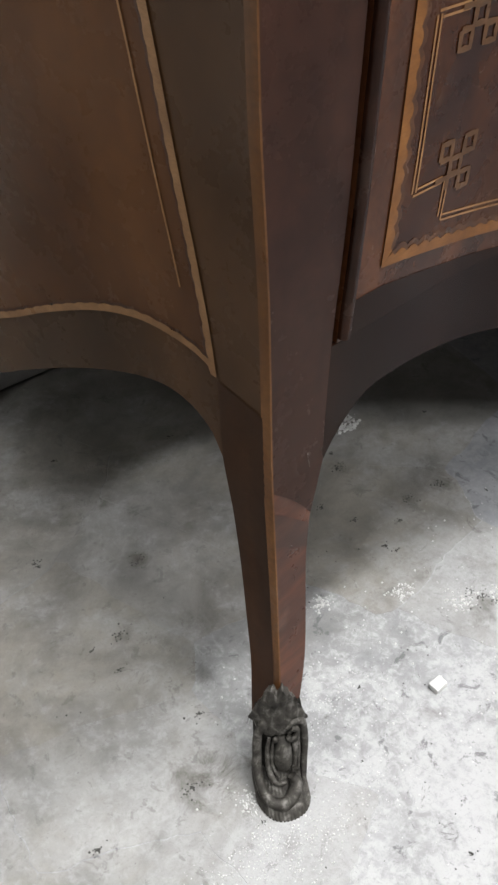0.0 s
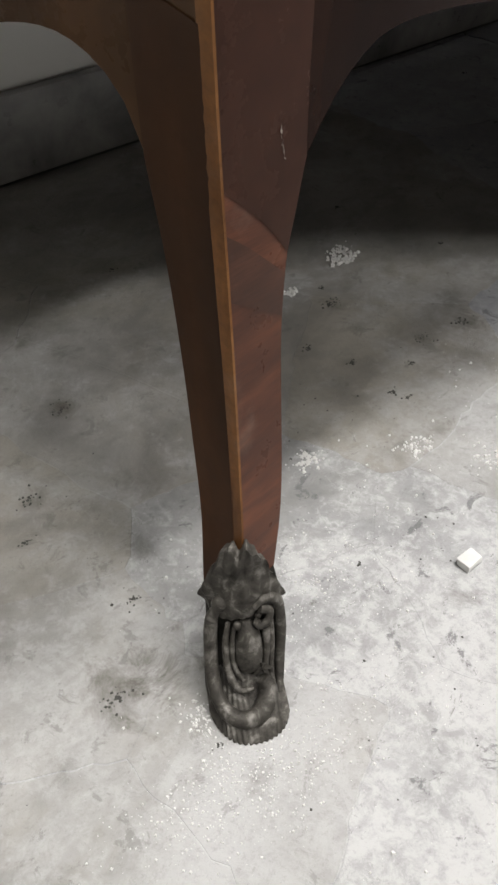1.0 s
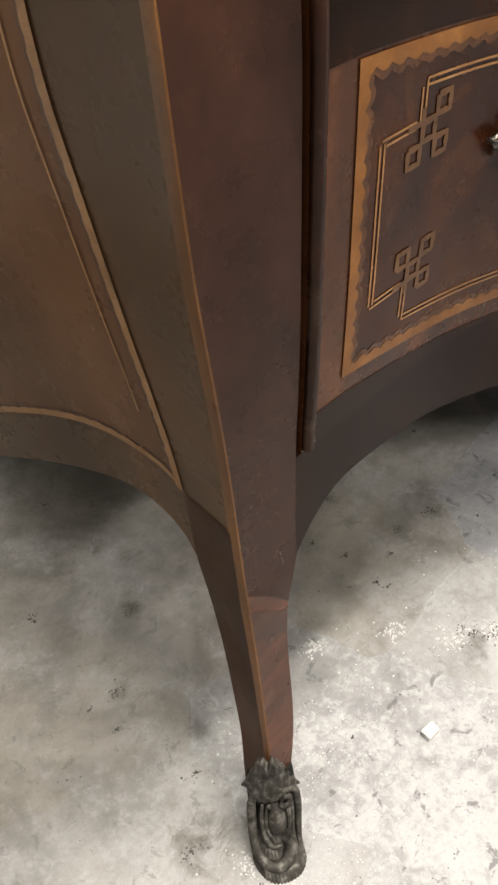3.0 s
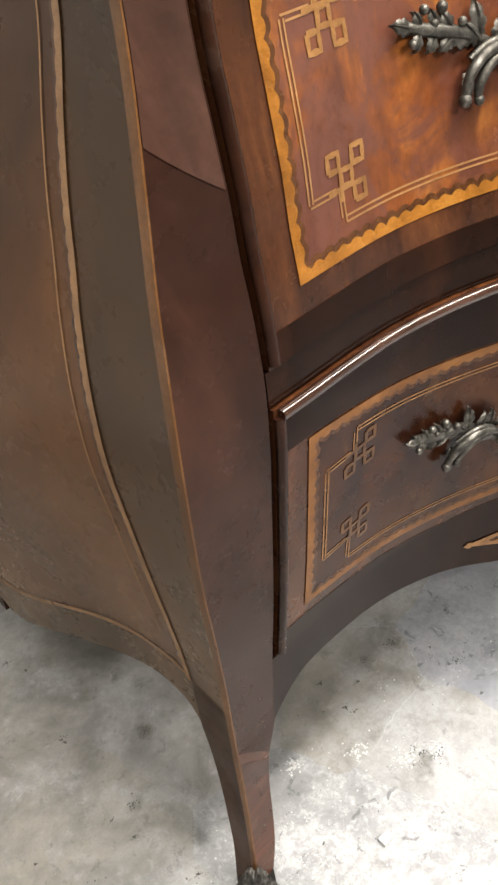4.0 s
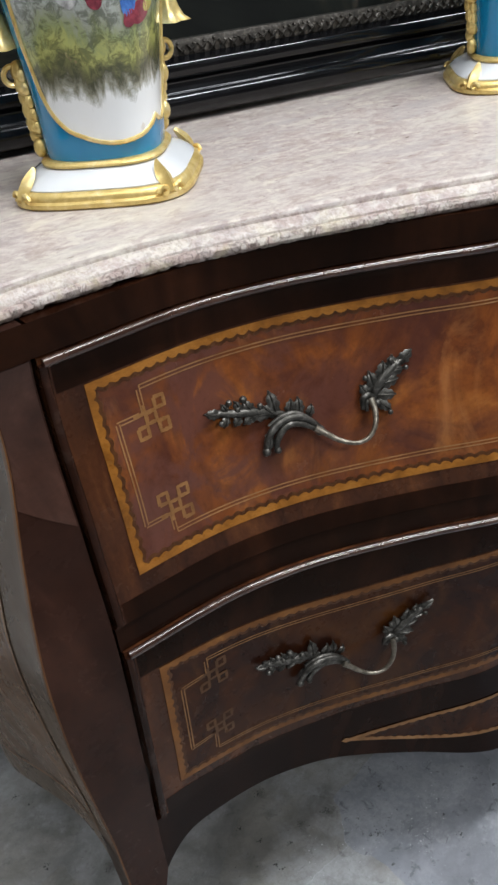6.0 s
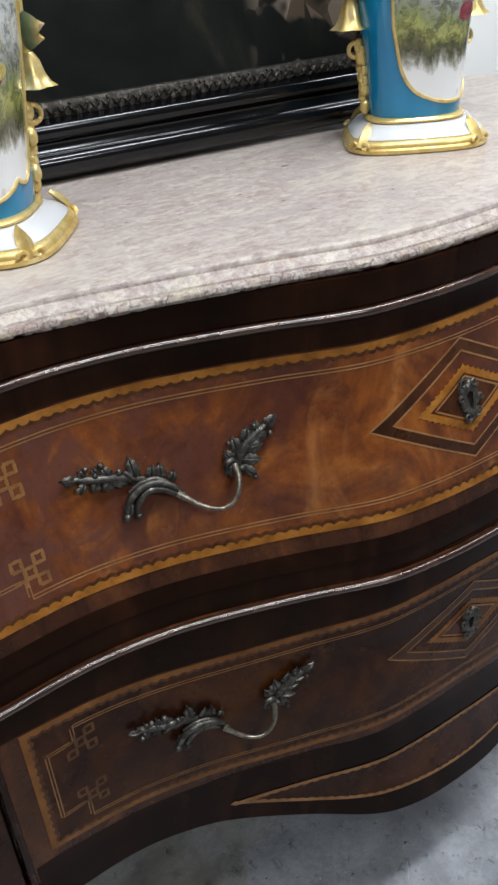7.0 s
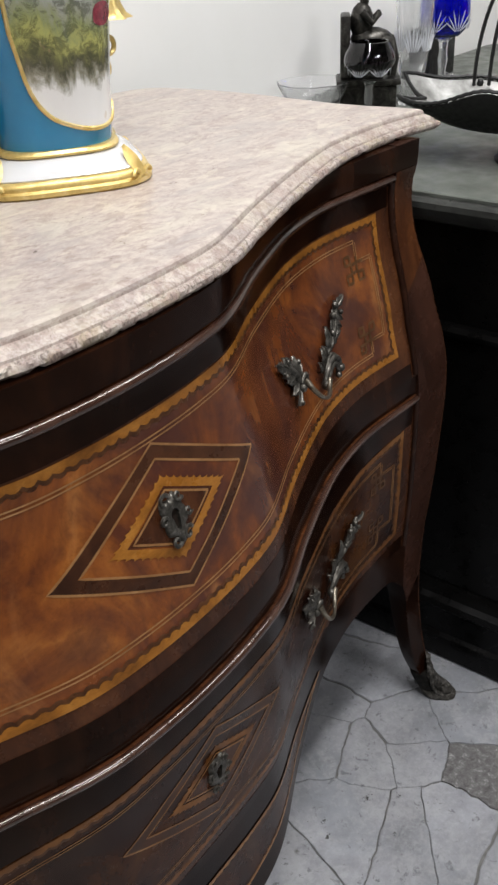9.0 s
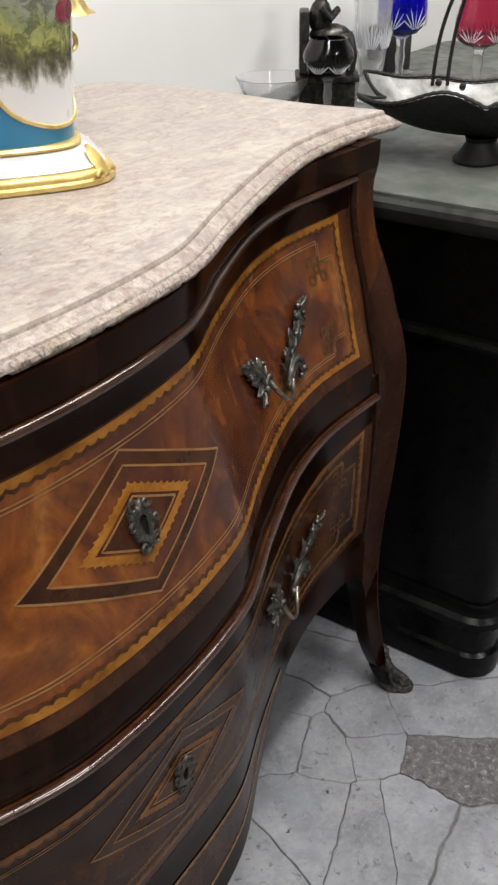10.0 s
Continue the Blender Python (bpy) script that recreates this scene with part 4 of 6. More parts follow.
def bail_handle(drawer, s, cz, slip=(0.0, 0.0), sag=0.0):
    """Two leafy mounts and the hanging bail between them; s mirrors it, sag turns the outer mount more upright."""
    bm = bmesh.new()
    leaves = []

    def P(x, z, off):
        k = 1.0 - 0.7 * min(1.0, max(0.0, (x - 0.28) / 0.075))
        w = max(0.0, min(1.0, (x - 0.226) / 0.048, (0.358 - x) / 0.05))
        w = sag * w * w * (3 - 2 * w)
        return on_front(s * (x + slip[0] * k + 0.4 * w), cz + z + slip[1] * k - w, off)

    big = 1.12 if s < 0 else 1.30

    def blade(x, z, wx, wz, ln, wd, off=0.0042):
        """A cast leaf blade with lobed edges and a raised rib, pointing along (wx, wz)."""
        base = P(x, z, off)
        way = (P(x + wx * 0.01, z + wz * 0.01, off) - base).normalized()
        out = (P(x, z, 0.02) - P(x, z, 0.0)).normalized()
        side = way.cross(out).normalized()
        ln, wd = ln * big, wd * big * 1.32
        rings = []
        for k in range(10):
            t = k / 9
            w = wd * 0.5 * (0.35 + 0.65 * math.sin(math.pi * min(1.0, 0.12 + t * 0.98)) ** 0.8) * (1.0 if k % 3 != 2 else 0.74) * (1 if k < 9 else 0.35)
            c = base + way * ln * t + out * (0.0030 * math.sin(2.3 * t) - 0.0016 * t * t)
            rings.append([c - side * w - out * 0.0004, c - side * w * 0.55 + out * 0.0010, c - side * w * 0.18 + out * 0.0008, c + out * 0.0022, c + side * w * 0.18 + out * 0.0008, c + side * w * 0.55 + out * 0.0010, c + side * w - out * 0.0004, c - out * 0.0022])
        one = bmesh.new()
        loft(one, rings)
        leaves.append(one)

    def mount(words):
        stem = part("handle_mount", bm, BRONZE, commode, words, 55)
        for one in leaves:
            part("leaf", one, BRONZE, stem, "", 55)

    def bud(x, z, r, off=0.0075):
        ball(bm, P(x, z, off), (r * big, r * big, r * big), 9, 7)

    def rib(line, r, lift=0.0070):
        n = len(line) - 1
        ta, tz = (table([(k / n, row[j]) for k, row in enumerate(line)], 80) for j in (0, 1))
        tube(bm, [P(ta(k / 18), tz(k / 18), lift + 0.0025 * math.sin(k / 18 * 3.1)) for k in range(19)], lambda t: r * (0.85 + 0.35 * math.sin(t * 3.0)), 8)

    # outer mount: a budding sprig, a leafy crest and drooping ribs with knobbed ends
    rib(((0.296, -0.007), (0.316, 0.0005), (0.338, 0.0058), (0.356, 0.0110)), 0.0032, 0.0030)
    for row in ((0.351, 0.0090, 1.0, 0.30, 0.0130, 0.0066), (0.344, 0.0080, 0.45, 0.9, 0.0088, 0.0056), (0.345, 0.0058, 0.6, -0.8, 0.0095, 0.0056), (0.333, 0.0050, 0.3, 0.95, 0.0105, 0.0064), (0.334, 0.0030, 0.7, -0.7, 0.0095, 0.0064), (0.322, 0.0020, 0.55, 0.85, 0.0130, 0.0072), (0.322, 0.0005, 0.85, -0.45, 0.0110, 0.0066), (0.309, -0.0030, 0.95, 0.2, 0.0180, 0.0085), (0.303, -0.0050, 0.1, 1.0, 0.0195, 0.0086), (0.304, -0.0060, 0.7, 0.8, 0.0140, 0.0070), (0.292, -0.0080, -0.35, 0.95, 0.0120, 0.0074), (0.283, -0.0110, -0.1, 1.0, 0.0145, 0.0070), (0.276, -0.0140, -0.45, 0.9, 0.0100, 0.0060)):
        blade(*row)
    for x, z, r in ((0.342, 0.0160, 0.0025), (0.329, 0.0150, 0.0030), (0.353, 0.0020, 0.0023), (0.336, 0.0085, 0.0022), (0.316, 0.0060, 0.0024)):
        bud(x, z, r)
    rib(((0.268, -0.0270), (0.274, -0.0190), (0.283, -0.0120), (0.294, -0.0098), (0.305, -0.0125), (0.315, -0.0205), (0.3195, -0.0300)), 0.0029)
    rib(((0.268, -0.0285), (0.276, -0.0225), (0.285, -0.0170), (0.295, -0.0150), (0.303, -0.0190), (0.309, -0.0265), (0.3100, -0.0325)), 0.0026)
    rib(((0.269, -0.0255), (0.276, -0.0160), (0.287, -0.0075), (0.300, -0.0075), (0.312, -0.0130)), 0.0019, 0.0055)
    blade(0.313, -0.0200, 0.35, -1.0, 0.0130, 0.0070)
    bud(0.3198, -0.0325, 0.0035)
    bud(0.3095, -0.0340, 0.0028)
    bud(0.2700, -0.0265, 0.0042, 0.0090)
    mount("dark bronze acanthus leaf mount")
    # inner mount: an upright spray over a curled base
    bm = bmesh.new()
    leaves = []
    rib(((0.221, -0.0140), (0.214, -0.0010), (0.203, 0.0095), (0.189, 0.0175)), 0.0036, 0.0032)
    for row in ((0.192, 0.0155, -0.8, 0.6, 0.0140, 0.0076), (0.200, 0.0110, -0.3, 1.0, 0.0115, 0.0076), (0.203, 0.0090, -1.0, 0.1, 0.0130, 0.0076), (0.209, 0.0045, -0.3, 1.0, 0.0140, 0.0086), (0.212, 0.0005, -1.0, 0.15, 0.0160, 0.0086), (0.216, -0.0040, 0.15, 1.0, 0.0165, 0.0090), (0.221, -0.0080, 0.55, 0.85, 0.0125, 0.0084), (0.215, -0.0080, -1.0, -0.15, 0.0150, 0.0080), (0.216, -0.0130, -0.7, -0.7, 0.0140, 0.0068), (0.206, 0.0060, -0.75, 0.65, 0.0170, 0.0080)):
        blade(*row)
    for x, z, r in ((0.2175, -0.0145, 0.0034), (0.208, -0.0240, 0.0022), (0.199, 0.0190, 0.0022), (0.188, 0.0110, 0.0021), (0.223, 0.0080, 0.0022)):
        bud(x, z, r)
    rib(((0.2300, -0.0170), (0.2290, -0.0085), (0.2240, -0.0055), (0.2185, -0.0105)), 0.0024)
    rib(((0.2270, -0.0190), (0.2265, -0.0125), (0.2230, -0.0105), (0.2190, -0.0150)), 0.0020)
    mount("upright dark bronze leaf mount")
    bm = bmesh.new()
    pts = ((0.274, -0.0230, 0.011), (0.267, -0.0285, 0.013), (0.259, -0.0345, 0.016), (0.250, -0.0385, 0.019), (0.241, -0.0395, 0.021), (0.232, -0.0360, 0.021), (0.2255, -0.0280, 0.019), (0.2225, -0.0180, 0.015), (0.2225, -0.0090, 0.010))
    if s > 0:
        pts = [(x, z if z > -0.02 else -0.02 + 0.72 * (z + 0.02), off) for x, z, off in pts]
    fine = []
    for i in range(len(pts) - 1):
        p0, p1, p2, p3 = (Vector(pts[max(0, min(len(pts) - 1, i + k))]) for k in (-1, 0, 1, 2))
        for k in range(4):
            t = k / 4
            fine.append(0.5 * (2 * p1 + (p2 - p0) * t + (2 * p0 - 5 * p1 + 4 * p2 - p3) * t * t + (3 * p1 - p0 - 3 * p2 + p3) * t**3))
    fine.append(Vector(pts[-1]))
    tube(bm, [P(*p) for p in fine], lambda t: 0.0019 + 0.0014 * abs(2 * t - 1) ** 1.5, 10)
    part("bail", bm, BAIL, drawer, "rubbed bronze drop bail")


def escutcheon(drawer, cz):
    bm = bmesh.new()
    P = lambda x, z, off: on_front(x, cz + z, off)  # noqa: E731
    out, n = [], 40
    for k in range(n):
        a = 2 * math.pi * k / n
        r = 1 + 0.14 * math.cos(5 * a + 0.6) + 0.07 * math.sin(3 * a)
        out.append((0.0115 * r * math.cos(a), 0.0175 * r * math.sin(a)))
    hole = [(0.0042 * math.cos(2 * math.pi * k / n) * (1.0 if math.sin(2 * math.pi * k / n) > 0 else 0.75), 0.0048 * math.sin(2 * math.pi * k / n) + 0.002 if math.sin(2 * math.pi * k / n) > 0 else 0.0115 * math.sin(2 * math.pi * k / n) + 0.002) for k in range(n)]
    loft(bm, [[P(x, z, 0.001) for x, z in out], [P(x * 0.93, z * 0.94, 0.0036) for x, z in out], [P((x * 0.5 + h[0] * 0.5), (z * 0.5 + h[1] * 0.5), 0.0050) for (x, z), h in zip(out, hole)], [P(*h, 0.0040) for h in hole], [P(*h, 0.0014) for h in hole]], cap=False)
    for cx, cz2, d, r0 in ((-0.0065, 0.0150, 1, 0.0052), (0.0065, 0.0140, -1, 0.0045), (-0.006, -0.0155, -1, 0.0045), (0.0065, -0.0150, 1, 0.0052), (-0.0115, 0.002, 1, 0.0036), (0.0118, 0.0, -1, 0.0036)):
        curl = bmesh.new()
        tube(curl, [P(cx + r0 * (1 - 0.75 * k / 15) * math.cos(d * (0.5 + k / 15 * 6.0)), cz2 + r0 * (1 - 0.75 * k / 15) * math.sin(d * (0.5 + k / 15 * 6.0)), 0.0042) for k in range(16)], lambda t: 0.0016 * (1.1 - 0.4 * t), 6)
        part("escutcheon_scroll", curl, BRONZE, drawer, "", 50)
    part("escutcheon", bm, BRONZE, drawer, "scrolled bronze keyhole plate", 50)
    # a dark sheet stands in for the shaded hole
    bm = bmesh.new()
    loft(bm, [[P(x, z, 0.0009) for x, z in hole], [P(x, z, 0.0013) for x, z in hole]])
    part("keyhole", bm, INNER, drawer)


def drawer(z0, z1, zt, zb, cz, hz, dw, name_label, box_wood, burl):
    """A drawer front: board, bead, burl field, scalloped border, stringing, frets, lozenge, handles and lock plate."""
    xo = 0.4872
    board = part("drawer", front_board(-xo, xo, const(z0), const(z1), 130, 26, 0.0, 0.018), CROSS, commode, name_label)
    bm = bmesh.new()
    n = 150
    tube(bm, [on_front(-xo + 0.003 + (2 * xo - 0.006) * k / n, z1 - 0.0034, 0.0022) for k in range(n + 1)], 0.0039, 12)
    part("top_bead", bm, BEADTOP, board, "worn shiny half-round bead")
    for s in (-1, 1):
        bm = bmesh.new()
        tube(bm, [on_front(s * (xo - 0.0034), z0 + 0.003 + (z1 - z0 - 0.008) * k / 40, 0.0010) for k in range(41)], 0.0038, 10)
        part("side_bead", bm, BEADWOOD, board)
    X = 0.456 if z0 > 0.5 else 0.4595
    part("dark_band", sheet(lambda x: zt(x) + 0.0015, const(z1 - 0.006), -0.478, 0.478, 0.0003, 130, 4), DARK, board)
    part("dark_band", sheet(const(z0 + 0.0001), lambda x: zb(x) - (0.016 if z0 > 0.5 else 0.012), -0.478, 0.478, 0.0003, 130, 3), DARK, board)
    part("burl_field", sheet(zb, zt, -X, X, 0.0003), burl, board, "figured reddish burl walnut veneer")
    bm = bmesh.new()
    edged(bm, along(zt, -X, X), (0, -1), 0.0078, 0.0005, wave=0.0036, pitch=0.0105)
    edged(bm, along(zb, -X, X), (0, 1), 0.0078, 0.0005, wave=0.0036, pitch=0.0105)
    for s in (-1, 1):
        edged(bm, [(s * X, zb(X)), (s * X, zt(X))], (-s, 0), 0.0078, 0.0005, wave=0.0034, pitch=0.0105)
    part("scallop_shading", bm, SHADED, board)
    bm = bmesh.new()
    edged(bm, along(zt, -X, X), (0, -1), 0.0044, 0.0007, wave=0.0034, pitch=0.0105)
    edged(bm, along(zb, -X, X), (0, 1), 0.0044, 0.0007, wave=0.0034, pitch=0.0105)
    for s in (-1, 1):
        edged(bm, [(s * X, zb(X)), (s * X, zt(X))], (-s, 0), 0.0044, 0.0007, wave=0.0032, pitch=0.0105)
    part("border_band", bm, box_wood, board, "yellow boxwood border with a scalloped edge")
    bm = bmesh.new()
    d = 0.0175
    low, high = 0.0400, 0.0455
    for e in (d, d + 0.0030):
        strip(bm, along(lambda x: zt(x) - e, -0.4125, 0.4125), 0.0012, 0.0007)
        strip(bm, along(lambda x: zb(x) + e, -0.4125, 0.4125), 0.0012, 0.0007)
        for s in (-1, 1):
            strip(bm, [(s * (X - e + 0.001), zb(X) + low - 0.005), (s * (X - e + 0.001), zt(X) - high + 0.005)], 0.0012, 0.0007)
            for zz, q, rise in ((zb, 1, low), (zt, -1, high)):
                strip(bm, [(s * (0.4125 + e - d), zz(0.4125) + q * e), (s * (0.4125 + e - d), zz(X) + q * (rise - 0.006))], 0.0012, 0.0007)
                strip(bm, [(s * (X - e), zz(X) + q * (rise - 0.0065 + e - d)), (s * 0.418, zz(X) + q * (rise - 0.0065 + e - d))], 0.0012, 0.0007)
    part("stringing", bm, PALE, board, "double pale stringing line")
    for s in (-1, 1):
        for zz, q, rise in ((zb(X), 1, low), (zt(X), -1, high)):
            bm = bmesh.new()
            knot(bm, s * 0.4085, zz + q * rise, -s, q, 0.0008)
            # the darker frets serve the lower drawer and the ends at larger x
            part("fret_knot", bm, (FRET if burl is BURL and s < 0 else DIMFRET), board, "interlaced yellow fret inlay")
    hw, hh = dw
    bm = bmesh.new()
    diamond(bm, 0, cz, hw, hh, 0.80, 0.0006)
    part("lozenge_band", bm, EBONY, board, "dark lozenge band")
    bm = bmesh.new()
    for L in (1.0, 0.79, 0.37):
        strip(bm, [(hw * L, cz), (0, cz + hh * L), (-hw * L, cz), (0, cz - hh * L), (hw * L, cz)], 0.0017, 0.0008)
    part("lozenge_inlay", bm, PALE, board)
    bm = bmesh.new()
    wavy_diamond(bm, 0, cz, hw * 0.58, hh * 0.58, 0.73, 0.0007, 10)
    part("lozenge_border", bm, box_wood, board, "yellow scalloped lozenge border")
    bm = bmesh.new()
    diamond(bm, 0, cz, hw * 0.40, hh * 0.40, 0, 0.0006)
    part("lozenge_centre", bm, CROSS, board)
    escutcheon(board, cz)
    for s in (-1, 1):
        bail_handle(board, s, hz, (0.022, -0.014) if s > 0 and z0 > 0.5 else (0.0, 0.0), 0.0 if s < 0 else (0.014 if z0 > 0.5 else 0.009))
    return board


lower_top = table(((-0.456, 0.505), (-0.38, 0.498), (-0.27, 0.489), (-0.16, 0.493), (0, 0.506), (0.16, 0.493), (0.27, 0.489), (0.38, 0.498), (0.456, 0.505)))
lower_low = table(((-0.456, 0.347), (-0.37, 0.334), (-0.27, 0.3235), (-0.16, 0.3235), (0, 0.341), (0.16, 0.3235), (0.27, 0.3235), (0.37, 0.334), (0.456, 0.347)))
upper = drawer(0.567, 0.7965, const(0.763), const(0.6015), 0.6845, 0.6895, (0.108, 0.0565), "upper drawer front with burl and boxwood marquetry", YELLOW, BURL)
lower = drawer(0.313, 0.5415, lower_top, lower_low, 0.4255, 0.428, (0.105, 0.055), "lower drawer front, dull burl marquetry with shade in its tone", DIMBOX, DIMBURL)

# Lens-shaped inlay on the apron.
lens_t = table(((-0.272, 0.2665), (-0.15, 0.268), (0, 0.279), (0.15, 0.268), (0.272, 0.2665)))
lens_b = table(((-0.272, 0.2655), (-0.155, 0.222), (-0.08, 0.209), (0, 0.203), (0.08, 0.209), (0.155, 0.222), (0.272, 0.2655)))
inlay = part("apron_inlay", sheet(lens_b, lens_t, -0.272, 0.272, 0.0005, 120, 8), DIMBURL, commode, "lens-shaped burl inlay on the apron")
bm = bmesh.new()
edged(bm, along(lens_t, -0.272, 0.272), (0, -1), 0.0035, 0.0010, wave=0.0022, pitch=0.011)
edged(bm, along(lens_b, -0.272, 0.272), (0, 1), 0.0035, 0.0010, wave=0.0022, pitch=0.011)
part("inlay_border", bm, PALE, inlay)

# Scalloped bands on the sides.
band_f = table(((0.295, 0.034), (0.38, 0.039), (0.455, 0.0445), (0.513, 0.0515), (0.559, 0.055), (0.602, 0.060), (0.658, 0.068), (0.709, 0.0745), (0.75, 0.075), (0.772, 0.080), (0.784, 0.095)))
band_b = table(((0.034, 0.296), (0.045, 0.303), (0.067, 0.308), (0.090, 0.309), (0.122, 0.302), (0.165, 0.284), (0.202, 0.265), (0.25, 0.244), (0.29, 0.233), (0.33, 0.239), (0.38, 0.263), (0.42, 0.292), (0.436, 0.290)))
for s in (-1, 1):
    fs = lambda y, z, off, s=s: on_side(s, y, z, off)  # noqa: E731
    zs = [0.295 + (0.784 - 0.295) * k / 60 for k in range(61)]
    fr = [(band_f(z), z) for z in zs]
    bk = [(0.47 - y, z) for y, z in fr]
    bo = [(0.034 + (0.436 - 0.034) * k / 60, band_b(0.034 + (0.436 - 0.034) * k / 60)) for k in range(61)]
    def field_at(u, v, fs=fs):
        y0 = 0.034 + 0.402 * u
        z0 = band_b(y0)
        z = z0 + (0.784 - z0) * v
        y1 = band_f(max(0.295, z))
        return fs(y1 * (1 - u) + (0.47 - y1) * u, z, 0.0005)

    field = bmesh.new()
    grid(field, field_at, 40, 50)
    field = part("side_field", field, SIDEFIELD, commode, "brown figured veneer field")
    for name, mat, depth, off, wave in (("scallop_shading", EBONY, 0.0060, 0.0007, 0.0014), ("border_band", SIDEBAND, 0.0042, 0.0009, 0.0011)):
        bm = bmesh.new()
        edged(bm, fr, (1, 0), depth, off, fs, wave, 0.011, taper=-1)
        edged(bm, bk, (-1, 0), depth, off, fs, wave, 0.011, taper=-1)
        edged(bm, bo, (0, 1), depth, off, fs, wave, 0.011)
        edged(bm, [(0.095, 0.784), (0.375, 0.784)], (0, -1), depth, off, fs, wave, 0.011)
        part(name, bm, mat, field)
    bm = bmesh.new()
    strip(bm, [(y + 0.016, z) for y, z in fr[6:]], 0.0012, 0.0012, fs)
    part("stringing", bm, PALE, field)

# ---- the marble slab on it ----
slab_front = table(((0, -0.046), (0.05, -0.044), (0.1, -0.038), (0.19, -0.008), (0.29, 0.021), (0.38, 0.042), (0.44, 0.0455), (0.495, 0.044), (0.547, 0.036), (0.568, 0.031)))


def slab_outline():
    half = [(0.538 * k / 210, slab_front(0.538 * k / 210)) for k in range(211)] + [(0.568, 0.031)]
    side = [(0.566, 0.066), (0.560, 0.10), (0.558, 0.15), (0.562, 0.20), (0.567, 0.26), (0.569, 0.32), (0.566, 0.38), (0.557, 0.43), (0.545, 0.452), (0.525, 0.464), (0.50, 0.470)]
    back = [(0.50 - 0.5 * k / 12, 0.472) for k in range(1, 13)]
    right = half + side + back
    return [(x + 0.015, y) for x, y in right] + [(-x + 0.015, y) for x, y in reversed(right[1:-1])]


def inset(poly, d):
    """The outline drawn in by about d on every side, with no crossing at the corners."""
    out = []
    for x, y in poly:
        f = slab_front(min(0.568, abs(x - 0.015)))
        t = min(1.0, max(0.0, (y - f) / (0.472 - f)))
        out.append((0.015 + (x - 0.015) * (0.568 - d) / 0.568, y + d * (1 - 2 * t)))
    return out


def marble_top():
    line = slab_outline()
    bm = bmesh.new()
    rings = []
    for d, z, rough in ((0.012, 0.8256, 0), (0.004, 0.8257, 0.0012), (0.0014, 0.8272, 0.0016), (0.0, 0.8300, 0.0016), (0.0003, 0.8330, 0.0014), (0.0022, 0.8350, 0.0010), (0.0050, 0.8354, 0.0005), (0.0055, 0.8372, 0.0004), (0.0088, 0.8398, 0.0003), (0.0125, 0.8422, 0.0003), (0.0140, 0.8426, 0.0003), (0.0144, 0.8446, 0.0003), (0.0152, 0.8468, 0.0002), (0.0172, 0.8480, 0.0), (0.0200, 0.8480, 0)):
        ring = []
        for i, (x, y) in enumerate(inset(line, d)):
            k = 0.8 * rough * (0.3 * noise.noise(Vector((x * 90, y * 90, z * 160))) + 0.9 * noise.noise(Vector((x * 330, y * 330, z * 300))) - 1.6 * max(0.0, noise.noise(Vector((x * 37, y * 37, 4.0))) - 0.28))
            chip = 0.0060 * max(0.0, noise.noise(Vector((x * 70, y * 70, 1.0))) - 0.22) + 0.0034 * max(0.0, noise.noise(Vector((x * 260, y * 260, 2.0))) - 0.1) if 0.8256 < z < 0.8295 else 0.0
            ring.append(Vector((x, y - k + chip, z + 0.8 * k + chip)))
        rings.append(ring)
    mid = Vector((0.015, 0.23, 0.848))
    for f in (0.94, 0.8, 0.6, 0.35, 0.1, 0.01):
        rings.append([mid + (p - mid) * f for p in rings[14]])
    low = Vector((0.015, 0.23, 0.8256))
    rings = [[low + (p - low) * f for p in rings[0]] for f in (0.01, 0.5)] + rings
    top = thing("marble_top", (0.015, 0.23, 0.8256), "grey-pink marble slab with crumbling moulded edge on the commode", "marble top")
    for name, first, last, mat, words in (("slab", 13, len(rings), MARBLE, "polished grey-pink marble slab"), ("moulding", 8, 14, MARBLESTEP, "stepped marble moulding"), ("lip", 0, 9, MARBLELIP, "crumbling dirty lower lip")):
        bm = bmesh.new()
        sheets = [[bm.verts.new(p) for p in ring] for ring in rings[first:last]]
        for low_ring, high_ring in zip(sheets, sheets[1:]):
            for k in range(len(low_ring)):
                q = (k + 1) % len(low_ring)
                bm.faces.new((low_ring[k], low_ring[q], high_ring[q], high_ring[k]))
        part(name, bm, mat, top, words, 34)


marble_top()


# ---- the floor: irregular marble paving ----
def clip(poly, nx, ny, d):
    """The part of a convex polygon with nx x + ny y <= d."""
    out = []
    for i, p in enumerate(poly):
        q = poly[(i + 1) % len(poly)]
        a, b = nx * p[0] + ny * p[1] - d, nx * q[0] + ny * q[1] - d
        if a <= 0:
            out.append(p)
        if (a < 0 < b) or (b < 0 < a):
            t = a / (a - b)
            out.append((p[0] + (q[0] - p[0]) * t, p[1] + (q[1] - p[1]) * t))
    return out


